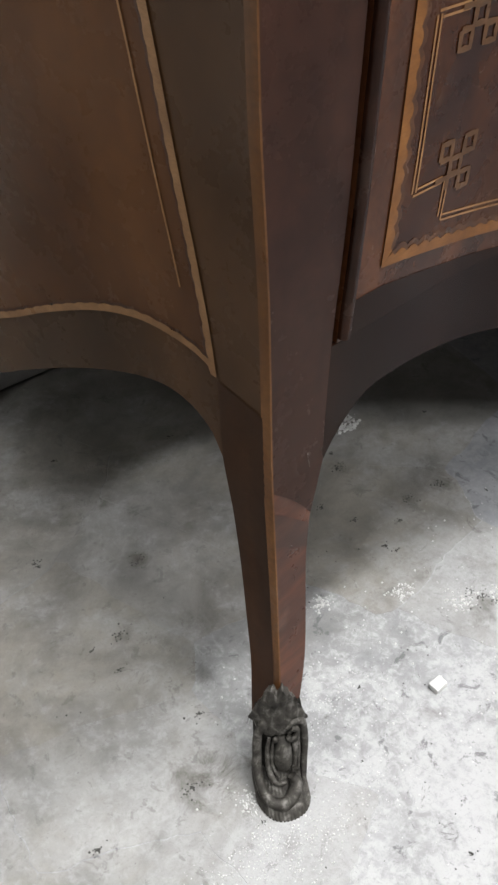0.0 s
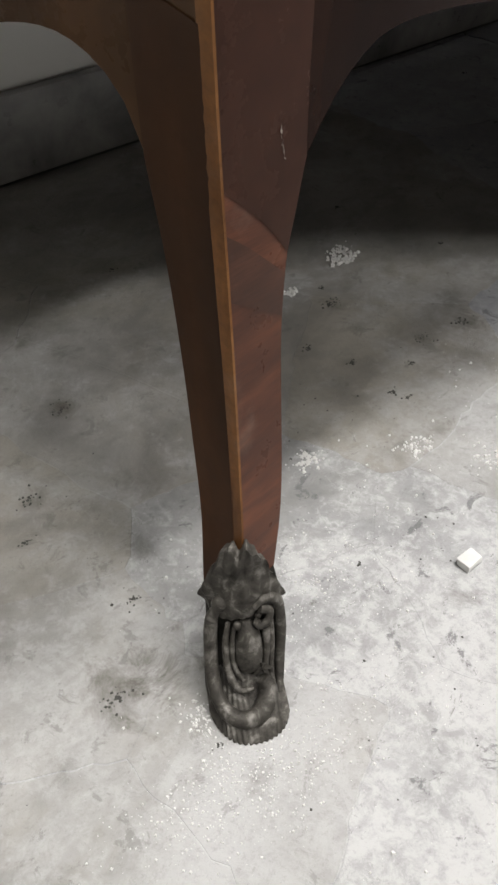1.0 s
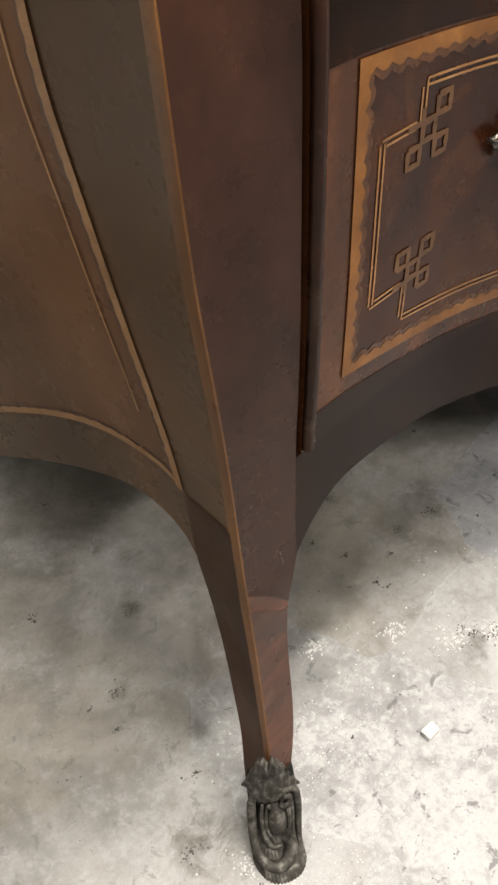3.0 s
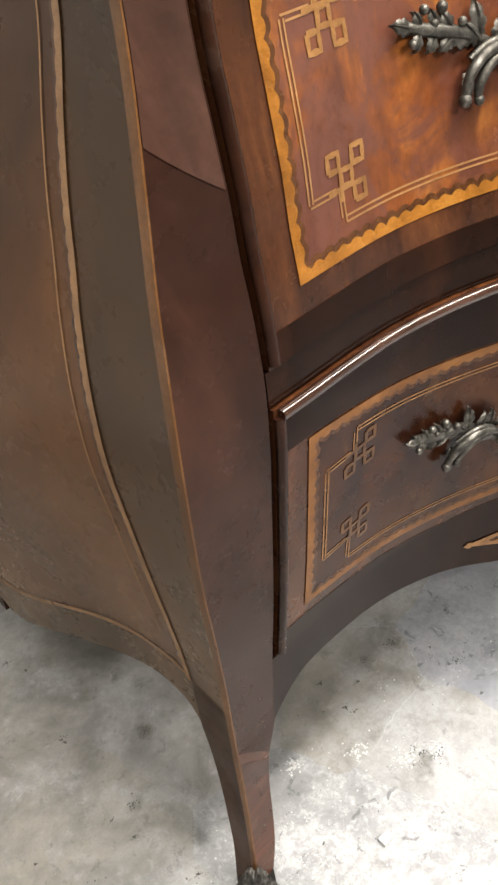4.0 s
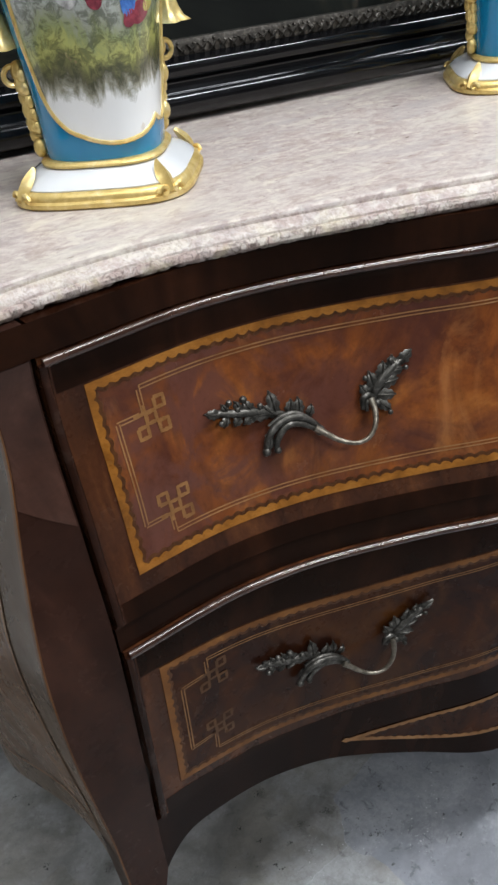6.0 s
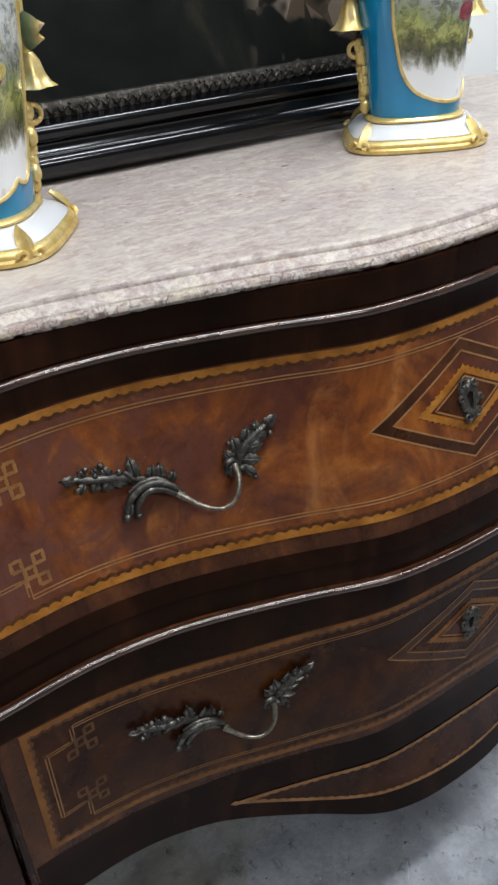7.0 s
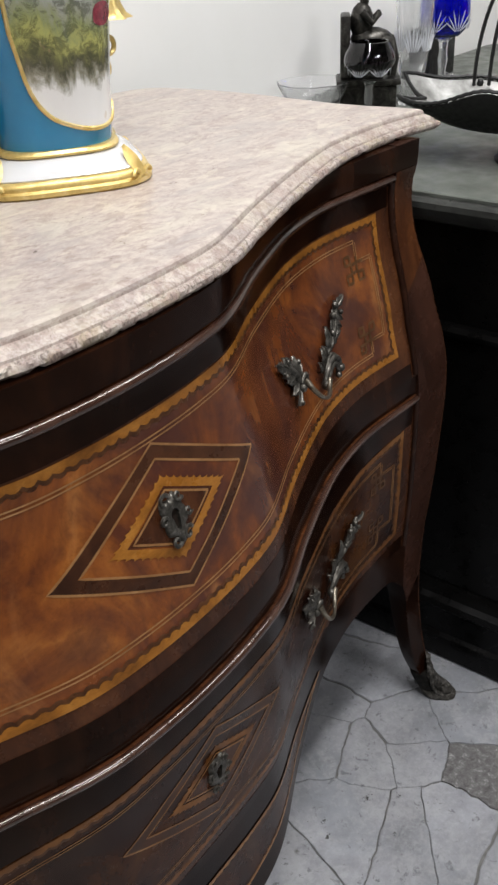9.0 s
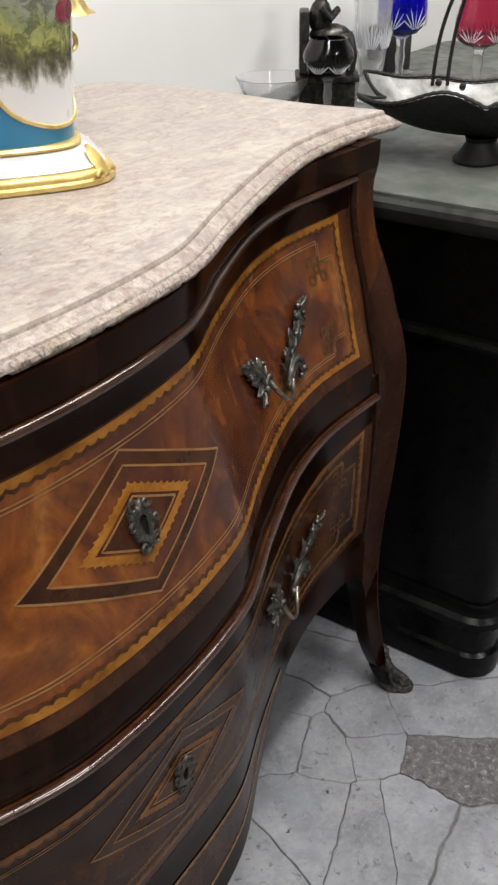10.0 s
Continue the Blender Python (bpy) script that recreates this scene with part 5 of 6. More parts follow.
def paving():
    rng = random.Random(5)
    bm = bmesh.new()
    box(bm, -3.55, 3.75, -4.35, 0.65, -0.12, -0.0030)
    base = solo("floor", bm, GROUT, "worn grey crazy-paved marble floor with cement joints", "floor", kind="structure")
    # place and weight of each stone: larger weight, larger stone
    fixed = [(0.4295, -0.0563, -0.0011), (0.4607, -0.0354, -0.0007), (0.3797, 0.0051, 0.0002), (0.3680, 0.0397, 0.0003), (0.4373, 0.0650, -0.0026), (0.2871, -0.0309, 0.0), (0.3247, -0.1481, 0.0017), (0.3320, -0.1585, 0.0020), (0.4665, -0.1638, -0.0003), (0.5490, -0.1140, 0.0018), (0.6048, -0.0697, 0.0002), (0.5374, 0.0702, -0.0007), (0.3414, -0.2381, -0.0007)]
    near = [(-0.584, 0.115, 0.0, TANSTONE), (-0.488, 0.141, 0.0, STONE), (-0.399, 0.172, 0.0, STONE), (-0.612, 0.030, 0.0, STONE), (-0.495, 0.030, 0.0, CEMENT), (-0.508, -0.033, 0.0, CEMENT), (-0.555, -0.065, 0.0, STONE), (-0.514, -0.149, 0.0, CEMENT), (-0.320, 0.085, 0.0, TANSTONE), (-0.400, -0.080, 0.0, CEMENT), (-0.300, -0.045, 0.0, STONE), (-0.665, -0.075, 0.0, STONE)]
    kinds = {len(fixed) + k: row[3] for k, row in enumerate(near)}
    seeds = list(fixed) + [row[:3] for row in near]
    y = -1.15
    while y < 0.6:
        x = -1.35
        while x < 1.35:
            big = 0.25 if x < 0.1 else 0.15
            sx, sy = x + rng.uniform(-0.5, 0.5) * big, y + rng.uniform(-0.5, 0.5) * 0.17
            if all(math.hypot(sx - a, sy - b) > 0.125 for a, b, _ in seeds):
                seeds.append((sx, sy, rng.uniform(-0.004, 0.006)))
            x += big
        y += 0.17

    def broken(x, y, k):
        """Both sides of a joint follow the same crooked line."""
        p = Vector((x * 17, y * 17, 0.3))
        r = Vector((x * 85, y * 85, 7.7))
        return (x + k * (0.007 * noise.noise(p) + 0.0045 * noise.noise(r)), y + k * (0.006 * noise.noise(p + Vector((9, 4, 0))) + 0.0032 * noise.noise(r + Vector((3, 8, 0)))))

    for i, (sx, sy, sw) in enumerate(seeds):
        poly = [(-1.4, -1.2), (1.4, -1.2), (1.4, 0.484), (-1.4, 0.484)]
        for j, (ox, oy, ow) in enumerate(seeds):
            if i == j or math.hypot(ox - sx, oy - sy) > 0.7:
                continue
            dx, dy = ox - sx, oy - sy
            ln = math.hypot(dx, dy)
            pair = random.Random(min(i, j) * 977 + max(i, j))
            gap = pair.choice((0.0003, 0.0006, 0.0010, 0.0019)) if sx > 0.15 else pair.choice((0.0, 0.0, 0.00012, 0.0003))
            poly = clip(poly, dx / ln, dy / ln, (dx * (sx + ox) + dy * (sy + oy) + sw - ow) / (2 * ln) - gap)
            if len(poly) < 3:
                break
        if len(poly) < 3:
            continue
        edge = []
        for k, p in enumerate(poly):
            e = poly[(k + 1) % len(poly)]
            m = max(2, min(16, round(math.hypot(e[0] - p[0], e[1] - p[1]) / 0.008)))
            for t in range(m):
                x, y = p[0] + (e[0] - p[0]) * t / m, p[1] + (e[1] - p[1]) * t / m
                edge.append(broken(x, y, 1.0 if y < 0.46 else 0.0))
        bm = bmesh.new()
        lift = rng.uniform(-0.0005, 0.0) if sx > 0.15 else rng.uniform(-0.00012, 0.0)
        inn = 0.0012 if sx > 0.15 else 0.0003

        mx, my = sum(p[0] for p in edge) / len(edge), sum(p[1] for p in edge) / len(edge)

        def ring(d, z, mx=mx, my=my, edge=edge):
            out = []
            for x, y in edge:
                ln = math.hypot(x - mx, y - my)
                out.append(Vector((x + (mx - x) / ln * d, y + (my - y) / ln * d, z)))
            return out

        loft(bm, [ring(0.0, -0.0034), ring(0.0, lift - (0.0007 if sx > 0.15 else 0.0003)), ring(inn, lift)])
        part("paving_stone", bm, TERRAZZO if i == 8 else kinds.get(i) or (BLUESTONE if sx > rng.uniform(-0.35, 0.0) else STONE), base, "speckled terrazzo patch" if i == 8 else "", 25)
    # old cement and dust that fills the narrow joints
    bm = bmesh.new()
    box(bm, -1.399, 0.15, -1.199, 0.483, -0.0029, -0.0003)
    part("joint_filling", bm, CEMENT, base, "dusty cement between the stones")
    # the rest of the shop floor
    bm = bmesh.new()
    x = -3.39
    while x < 3.5:
        wide = rng.uniform(0.22, 0.42)
        for edge in (-1.402, 1.402):
            if x < edge - 0.01 < x + wide + 0.12:
                wide = edge - x
        y = -4.19
        while y < (0.48 if x > 1.40 or x + wide < -1.40 else -1.22):
            deep = rng.uniform(0.20, 0.45)
            x1, y1 = min(3.59, x + wide - 0.003), min(0.484, y + deep - 0.003)
            if x1 > -1.40 and x < 1.40 and y1 > -1.203:
                y1 = -1.203
            if y1 - y > 0.02:
                k = [rng.uniform(-0.018, 0.018) for _ in range(4)]
                low = [bm.verts.new((max(-3.39, px), min(0.484, py), -0.0034)) for px, py in ((x + abs(k[0]) * 0.3, y + abs(k[1]) * 0.3), (x1 - abs(k[2]), y + abs(k[3]) * 0.3), (x1 - abs(k[0]) * 0.3, y1 - abs(k[2]) * 0.3), (x + abs(k[3]), y1))]
                top = [bm.verts.new((v.co.x, v.co.y, -0.0008)) for v in low]
                bm.faces.new(top)
                for q in range(4):
                    bm.faces.new((low[q], low[(q + 1) % 4], top[(q + 1) % 4], top[q]))
            y += deep
        x += wide
    ob = part("outer_paving", bm, BLUESTONE, base)
    tagged(ob, kind="stuff")


paving()


# ---- dirt on the floor ----
def crumb(bm, x, y, r, rng, flat=0.7):
    """A small angular grain that rests on the floor."""
    a0 = rng.uniform(0, 6.28)
    top = [bm.verts.new((x + r * rng.uniform(0.25, 0.75) * math.cos(a0 + k * 1.571), y + r * rng.uniform(0.25, 0.75) * math.sin(a0 + k * 1.571), r * flat * rng.uniform(0.7, 1.3))) for k in range(4)]
    low = [bm.verts.new((x + r * rng.uniform(0.7, 1.2) * math.cos(a0 + k * 1.571), y + r * rng.uniform(0.7, 1.2) * math.sin(a0 + k * 1.571), -0.0004)) for k in range(4)]
    bm.faces.new(top)
    for k in range(4):
        bm.faces.new((low[k], low[(k + 1) % 4], top[(k + 1) % 4], top[k]))


def crumbs():
    rng = random.Random(11)
    bm = bmesh.new()
    marks = [(-0.509, 0.19, 0.010), (-0.274, 0.092, 0.008), (-0.293, 0.165, 0.010), (-0.565, 0.134, 0.010), (0.325, -0.048, 0.007), (-0.235, 0.088, 0.010), (-0.30, 0.078, 0.005), (-0.33, 0.055, 0.004), (-0.60, -0.005, 0.011), (-0.20, 0.02, 0.012), (-0.313, -0.027, 0.011), (-0.302, -0.038, 0.012), (-0.318, -0.018, 0.008), (0.352, -0.083, 0.006), (0.300, -0.105, 0.003), (0.262, -0.020, 0.006), (0.245, -0.035, 0.005)]
    marks += [(rng.uniform(-0.75, 0.15), rng.uniform(-0.2, 0.40), rng.uniform(0.002, 0.006)) for _ in range(46)]
    for x, y, r in marks:
        for _ in range(int(6 + 2600 * r)):
            d = abs(rng.gauss(0, 0.5)) * r
            a = rng.uniform(0, 6.28)
            crumb(bm, x + 1.2 * d * math.cos(a), y + 0.8 * d * math.sin(a), rng.uniform(0.0004, 0.0013), rng, 0.35)
    for _ in range(180):
        crumb(bm, rng.uniform(-0.75, 0.65), rng.uniform(-0.28, 0.40), rng.uniform(0.0003, 0.0010), rng, 0.4)
    for _ in range(700):
        x, y = rng.uniform(-0.66, 0.10), rng.uniform(-0.30, 0.10)
        if noise.noise(Vector((x * 11, y * 11, 2.0))) > 0.08:
            crumb(bm, x, y, 0.0003 + 0.0009 * rng.random() ** 3, rng, 0.5)
    solo("dirt_specks", bm, DIRT, "dark specks of dirt stuck to the stone floor", "dirt", kind="stuff", sharp=20)
    bm = bmesh.new()
    heaps = [(rng.uniform(-0.52, -0.05), rng.uniform(-0.34, 0.04), rng.uniform(0.010, 0.035)) for _ in range(30)]
    for x, y, spread in heaps:
        for _ in range(34):
            crumb(bm, x + rng.gauss(0, spread), y + rng.gauss(0, spread * 0.7), 0.0003 + 0.0009 * rng.random() ** 3, rng)
    for _ in range(110):
        crumb(bm, -0.577 + rng.gauss(0, 0.0035) + rng.uniform(-0.004, 0.004), -0.040 + rng.gauss(0, 0.0060), 0.0003 + 0.0011 * rng.random() ** 2, rng)
    for x, y, r in ((-0.234, 0.214, 0.010), (-0.305, 0.195, 0.007), (-0.36, 0.02, 0.012), (-0.42, 0.055, 0.010), (-0.33, -0.02, 0.014), (-0.30, -0.035, 0.012)):
        for _ in range(70):
            crumb(bm, x + rng.gauss(0, r * 0.5), y + rng.gauss(0, r * 0.35), 0.0004 + 0.0016 * rng.random() ** 2, rng)
    for x, y in ((-0.585, -0.075), (-0.60, -0.068), (-0.57, -0.085), (-0.545, -0.078), (-0.50, 0.010), (-0.48, -0.02)):
        for _ in range(230):
            crumb(bm, x + rng.gauss(0, 0.024), y + rng.gauss(0, 0.012), 0.00022 + 0.0009 * rng.random() ** 3, rng)
    for _ in range(700):
        x, y = rng.uniform(-0.62, -0.15), rng.uniform(-0.30, 0.06)
        if noise.noise(Vector((x * 14, y * 14, 5.0))) > -0.05:
            crumb(bm, x, y, 0.0003 + 0.0012 * rng.random() ** 4, rng)
    solo("plaster_dust", bm, CHIP, "white crumbs of plaster scattered on the floor", "dust", kind="stuff", sharp=20)
    bm = bmesh.new()
    box(bm, -0.415, -0.403, -0.065, -0.056, 0.0, 0.005, 0.0012)
    for v in bm.verts:
        v.co += Vector((noise.noise(v.co * 300), noise.noise(v.co * 310 + Vector((5, 0, 0))), 0)) * 0.0012
    solo("plaster_chip", bm, CHIP, "small white plaster chip lying on the floor", "debris")
    bm = bmesh.new()
    for _ in range(60):
        crumb(bm, -0.237 + rng.gauss(0, 0.007), 0.204 + rng.gauss(0, 0.0035), rng.uniform(0.001, 0.0028), rng)
    solo("plaster_lump", bm, CHIP, "small whitish crumbled lump on the shaded floor", "debris", sharp=20)


crumbs()


# ---- vases ----
def painted_mat():
    """A painted landscape: white below, leafy dark greens, a meadow, pale sky."""
    n = Nodes("painted landscape", 0.14, coat=0.5)
    sep = n.add("ShaderNodeSeparateXYZ")
    n.link(n.at, sep.inputs[0])
    wob = n.noise(42, 6, 0.70, 0.5, n.scaled(1.0, 1.0, 0.4))
    h = n.add("ShaderNodeMath")
    h.operation = "MULTIPLY_ADD"
    n.link(wob, h.inputs[0])
    h.inputs[1].default_value = 0.07
    n.link(sep.outputs["Z"], h.inputs[2])
    base = n.ramp(n.grey(h.outputs[0], 0.070, 0.235), (0.0, (0.80, 0.80, 0.79)), (0.27, (0.76, 0.76, 0.74)), (0.33, (0.30, 0.29, 0.22)), (0.38, (0.090, 0.085, 0.045)), (0.44, (0.16, 0.16, 0.055)), (0.50, (0.40, 0.40, 0.12)), (0.57, (0.26, 0.29, 0.12)), (0.66, (0.33, 0.34, 0.28)), (0.85, (0.62, 0.64, 0.62)))
    fol = n.noise(110, 5, 0.75, 0.8)
    lush = n.add("ShaderNodeMath")
    lush.operation = "MULTIPLY"
    n.link(n.grey(fol, 0.46, 0.58, 0, 0.8), lush.inputs[0])
    n.link(n.grey(h.outputs[0], 0.115, 0.135), lush.inputs[1])
    base = n.mix(lush.outputs[0], base, n.mix(0.75, base, (0.04, 0.042, 0.022)))
    spot = n.noise(38, 3, 0.6, 0.4)
    base = n.mix(n.grey(spot, 0.64, 0.68, 0, 0.35), base, n.ramp(n.noise(17, 2), (0.35, (0.35, 0.10, 0.08)), (0.5, (0.55, 0.45, 0.22)), (0.65, (0.25, 0.30, 0.45))))
    n.color(base)
    return n.mat


LANDSCAPE = painted_mat()
CLOTH = [plain("painted " + k, tuple(0.55 * c for c in a), b, 150, 0.15, coat=0.5, bump=0) for k, a, b in (("blue", (0.02, 0.09, 0.45), (0.10, 0.26, 0.66)), ("crimson", (0.16, 0.012, 0.03), (0.34, 0.05, 0.07)), ("yellow", (0.52, 0.40, 0.06), (0.66, 0.55, 0.18)), ("grey", (0.40, 0.38, 0.36), (0.62, 0.60, 0.57)), ("violet", (0.22, 0.14, 0.26), (0.40, 0.32, 0.42)))]
body_r = table(((0.030, 0.0500), (0.045, 0.0515), (0.07, 0.0530), (0.10, 0.0560), (0.14, 0.0605), (0.18, 0.0650), (0.22, 0.0670), (0.25, 0.0620), (0.27, 0.0480), (0.285, 0.0340), (0.30, 0.0310), (0.32, 0.0380), (0.335, 0.0450)))


def vase(name_label, face, flank, at, spin, figures):
    """A square-shouldered porcelain vase; face is the angle at which the painted reserve begins, flank that of the gilding after it."""
    v = thing("vase", (0, 0, 0), name_label, "vase", "pair of vases on the marble")

    def sq(a, r, p):
        c, s = math.cos(a), math.sin(a)
        k = r / (abs(c) ** p + abs(s) ** p) ** (1 / p)
        return Vector((c * k, s * k, 0))

    def at_body(a, z, off=0.0):
        q = sq(a, body_r(z) + off, 2.6)
        return Vector((q.x, q.y, z))

    seg = 56
    ang = [2 * math.pi * k / seg for k in range(seg)]
    oct_p = lambda r, z, p=3.8: [sq(a, r, p) + Vector((0, 0, z)) for a in ang]  # noqa: E731
    bm = bmesh.new()
    loft(bm, [oct_p(r, z) for r, z in ((0.0718, 0.0138), (0.0722, 0.0150), (0.0695, 0.0178), (0.0635, 0.0222), (0.0560, 0.0258), (0.0515, 0.0270))])
    part("plinth", bm, PORCELAIN, v, "glossy white plinth")
    bm = bmesh.new()
    loft(bm, [oct_p(r, z) for r, z in ((0.0768, 0.0), (0.0790, 0.0018), (0.0790, 0.0052), (0.0765, 0.0070), (0.0768, 0.0088), (0.0755, 0.0118), (0.0725, 0.0139))])
    part("foot_rim", bm, GOLD, v, "gilt rim round the foot")
    bm = bmesh.new()
    loft(bm, [oct_p(r, z, 3.4) for r, z in ((0.051, 0.0268), (0.054, 0.0280), (0.0545, 0.0300), (0.0525, 0.0322), (0.050, 0.0326))])
    part("gilt_ring", bm, GOLD, v)
    bm = bmesh.new()
    rows = [[at_body(a, 0.0324 + (0.335 - 0.0324) * j / 44) for a in ang] for j in range(45)]
    rows.append([Vector((p.x * 0.85, p.y * 0.85, 0.334)) for p in rows[-1]])
    rows.append([Vector((p.x * 0.60, p.y * 0.60, 0.30)) for p in rows[-1]])
    loft(bm, rows)
    part("body", bm, TURQ, v, "turquoise glazed porcelain body")
    # painted reserve: a long field with a lobed foot
    a0, a1 = face, face + radians(146)
    low = table(((0.0, 0.125), (0.04, 0.085), (0.12, 0.063), (0.25, 0.052), (0.42, 0.046), (0.58, 0.048), (0.69, 0.055), (0.73, 0.060), (0.78, 0.056), (0.86, 0.056), (0.95, 0.075), (1.0, 0.13)))
    high = lambda u: 0.222 + 0.012 * math.sin(math.pi * u)  # noqa: E731
    bm = bmesh.new()
    grid(bm, lambda u, w: at_body(a0 + (a1 - a0) * u, low(u) * (1 - w) + high(u) * w, 0.0006), 40, 40)
    reserve = part("painted_reserve", bm, LANDSCAPE, v, "painted landscape panel with pale ground")
    bm = bmesh.new()
    pts = [at_body(a0 + (a1 - a0) * k / 60, low(k / 60), 0.0006) for k in range(61)] + [at_body(a1, 0.13 + (high(1) - 0.13) * k / 10, 0.0006) for k in range(1, 11)]
    pts += [at_body(a1 + (a0 - a1) * k / 30, high(1 - k / 30), 0.0006) for k in range(1, 31)] + [at_body(a0, high(0) + (0.125 - high(0)) * k / 10, 0.0006) for k in range(1, 11)]
    tube(bm, pts, 0.0019, 7, 1.0)
    part("reserve_border", bm, GOLD, v, "raised gilt border of the painted panel")
    for u, z, ru, rz, tint in figures:
        u, ru, z = u * 0.81, ru * 0.81, z - 0.005
        bm = bmesh.new()
        n = 20
        rows = []
        for L in (0.05, 0.35, 0.7, 1.0):
            ring = []
            for k in range(n):
                a = 2 * math.pi * k / n
                r = L * (1 + 0.13 * math.sin(2 * a + u * 9) + 0.06 * math.cos(3 * a + z * 50))
                ring.append(at_body(a0 + (a1 - a0) * (u + ru * 0.8 * r * math.cos(a)), z + rz * r * math.sin(a), 0.0011))
            rows.append(ring)
        loft(bm, rows)
        part("painted_patch", bm, CLOTH[tint], reserve)
    # gilt bows, bell flowers and husk chains on the two flanks
    for q in (face + radians(flank), face + radians(flank + 194)):
        bm = bmesh.new()
        P = lambda da, z, off, q=q: at_body(q + da, z, off)  # noqa: E731
        out = (P(0, 0.1, 0.02) - P(0, 0.1, 0)).normalized()
        for da, ln, dz in ((0.50, 0.036, 0.5), (-0.50, 0.036, 0.5), (0.40, 0.030, -0.6), (-0.40, 0.030, -0.6)):
            way = P(da, 0.167 + 0.01 * dz, 0.008) - P(0, 0.167, 0.004)
            leaf(bm, P(0, 0.167, 0.004), way, out, ln * 0.95, 0.026, 0.007, 0.35)
        tube(bm, [P(0, 0.20 - 0.045 * k / 8, 0.004) for k in range(9)], 0.004, 7)
        ball(bm, P(0, 0.167, 0.008), (0.007, 0.007, 0.007), 9, 6)
        ball(bm, P(0, 0.152, 0.006), (0.0055, 0.0055, 0.006), 9, 6)
        c = P(0, 0.1215, 0.011)
        rings = []
        for t, r in ((0, 0.0050), (0.25, 0.0095), (0.6, 0.0115), (0.85, 0.0145), (1.0, 0.0195)):
            rings.append([c + Vector((r * (1 + 0.16 * t * math.cos(6 * a)) * math.cos(a), r * (1 + 0.16 * t * math.cos(6 * a)) * math.sin(a), 0.028 * (1 - t))) for a in (2 * math.pi * k / 24 for k in range(24))])
        loft(bm, rings)
        bell = part("gilt_bell_flower", bm, GOLD, v, "moulded gilt bow with a bell flower", 50)
        bm = bmesh.new()
        hub = P(0, 0.1000, 0.0085)
        tube(bm, [hub + 0.0075 * (math.cos(k * math.pi / 10) * out + math.sin(k * math.pi / 10) * Vector((0, 0, 1))) for k in range(21)], 0.0023, 8)
        part("gilt_loop", bm, GOLD, bell)
        for k in range(7):
            t = k / 6
            z = 0.103 - 0.062 * t
            r = 0.0076 - 0.0014 * abs(t - 0.4)
            bm = bmesh.new()
            ball(bm, P(0.05 * math.sin(k * 2.2), z, 0.0035), (r * 0.9, r * 0.9, r * 1.25), 9, 6)
            if k < 5:
                ball(bm, P(0.10, z - 0.003, 0.002), (r * 0.6, r * 0.6, r * 0.8), 8, 5)
            part("gilt_husk", bm, GOLD, bell)
    for k in range(4):
        a = math.pi / 4 + k * math.pi / 2
        bm = bmesh.new()
        d = sq(a, 1, 2)
        up = Vector((0, 0, 1))
        side = d.cross(up)
        # a flame-shaped leaf up the corner of the plinth and a curl at its foot
        leaf(bm, sq(a, 0.0785, 3.7) + up * 0.007, d * -0.72 + up * 0.78, d, 0.030, 0.0150, 0.0052, 0.05)
        for e in (-1, 1):
            tube(bm, [sq(a, 0.0775, 3.7) + side * e * (0.0075 + 0.0055 * (1 - 0.6 * k / 11) * math.cos(k * 0.5)) + up * (0.0085 + 0.0050 * (1 - 0.6 * k / 11) * math.sin(k * 0.5)) for k in range(12)], 0.0021, 7)
        part("gilt_corner_leaf", bm, GOLD, v, "", 50)
    v.matrix_basis = pose(*at, 0, 0, spin)
    return v


vase("turquoise and white porcelain vase with gilt, painted with a garden scene", radians(-168 + 38), -24, (-0.326, 0.222, 0.848), -38, ((0.66, 0.170, 0.08, 0.012, 0), (0.72, 0.158, 0.07, 0.014, 0), (0.62, 0.184, 0.06, 0.012, 0), (0.52, 0.160, 0.06, 0.009, 1), (0.80, 0.145, 0.10, 0.008, 1), (0.72, 0.142, 0.06, 0.006, 1), (0.86, 0.178, 0.07, 0.018, 2), (0.88, 0.150, 0.06, 0.006, 2), (0.36, 0.168, 0.08, 0.016, 3), (0.42, 0.180, 0.05, 0.010, 4), (0.58, 0.196, 0.04, 0.008, 3)))
vase("turquoise and white porcelain vase with gilt, painted with dark foliage", radians(-152 + 36), -52, (0.183, 0.214, 0.848), -36, ((0.64, 0.138, 0.15, 0.008, 1), (0.62, 0.165, 0.05, 0.016, 4), (0.78, 0.160, 0.09, 0.016, 2), (0.44, 0.156, 0.08, 0.007, 3)))


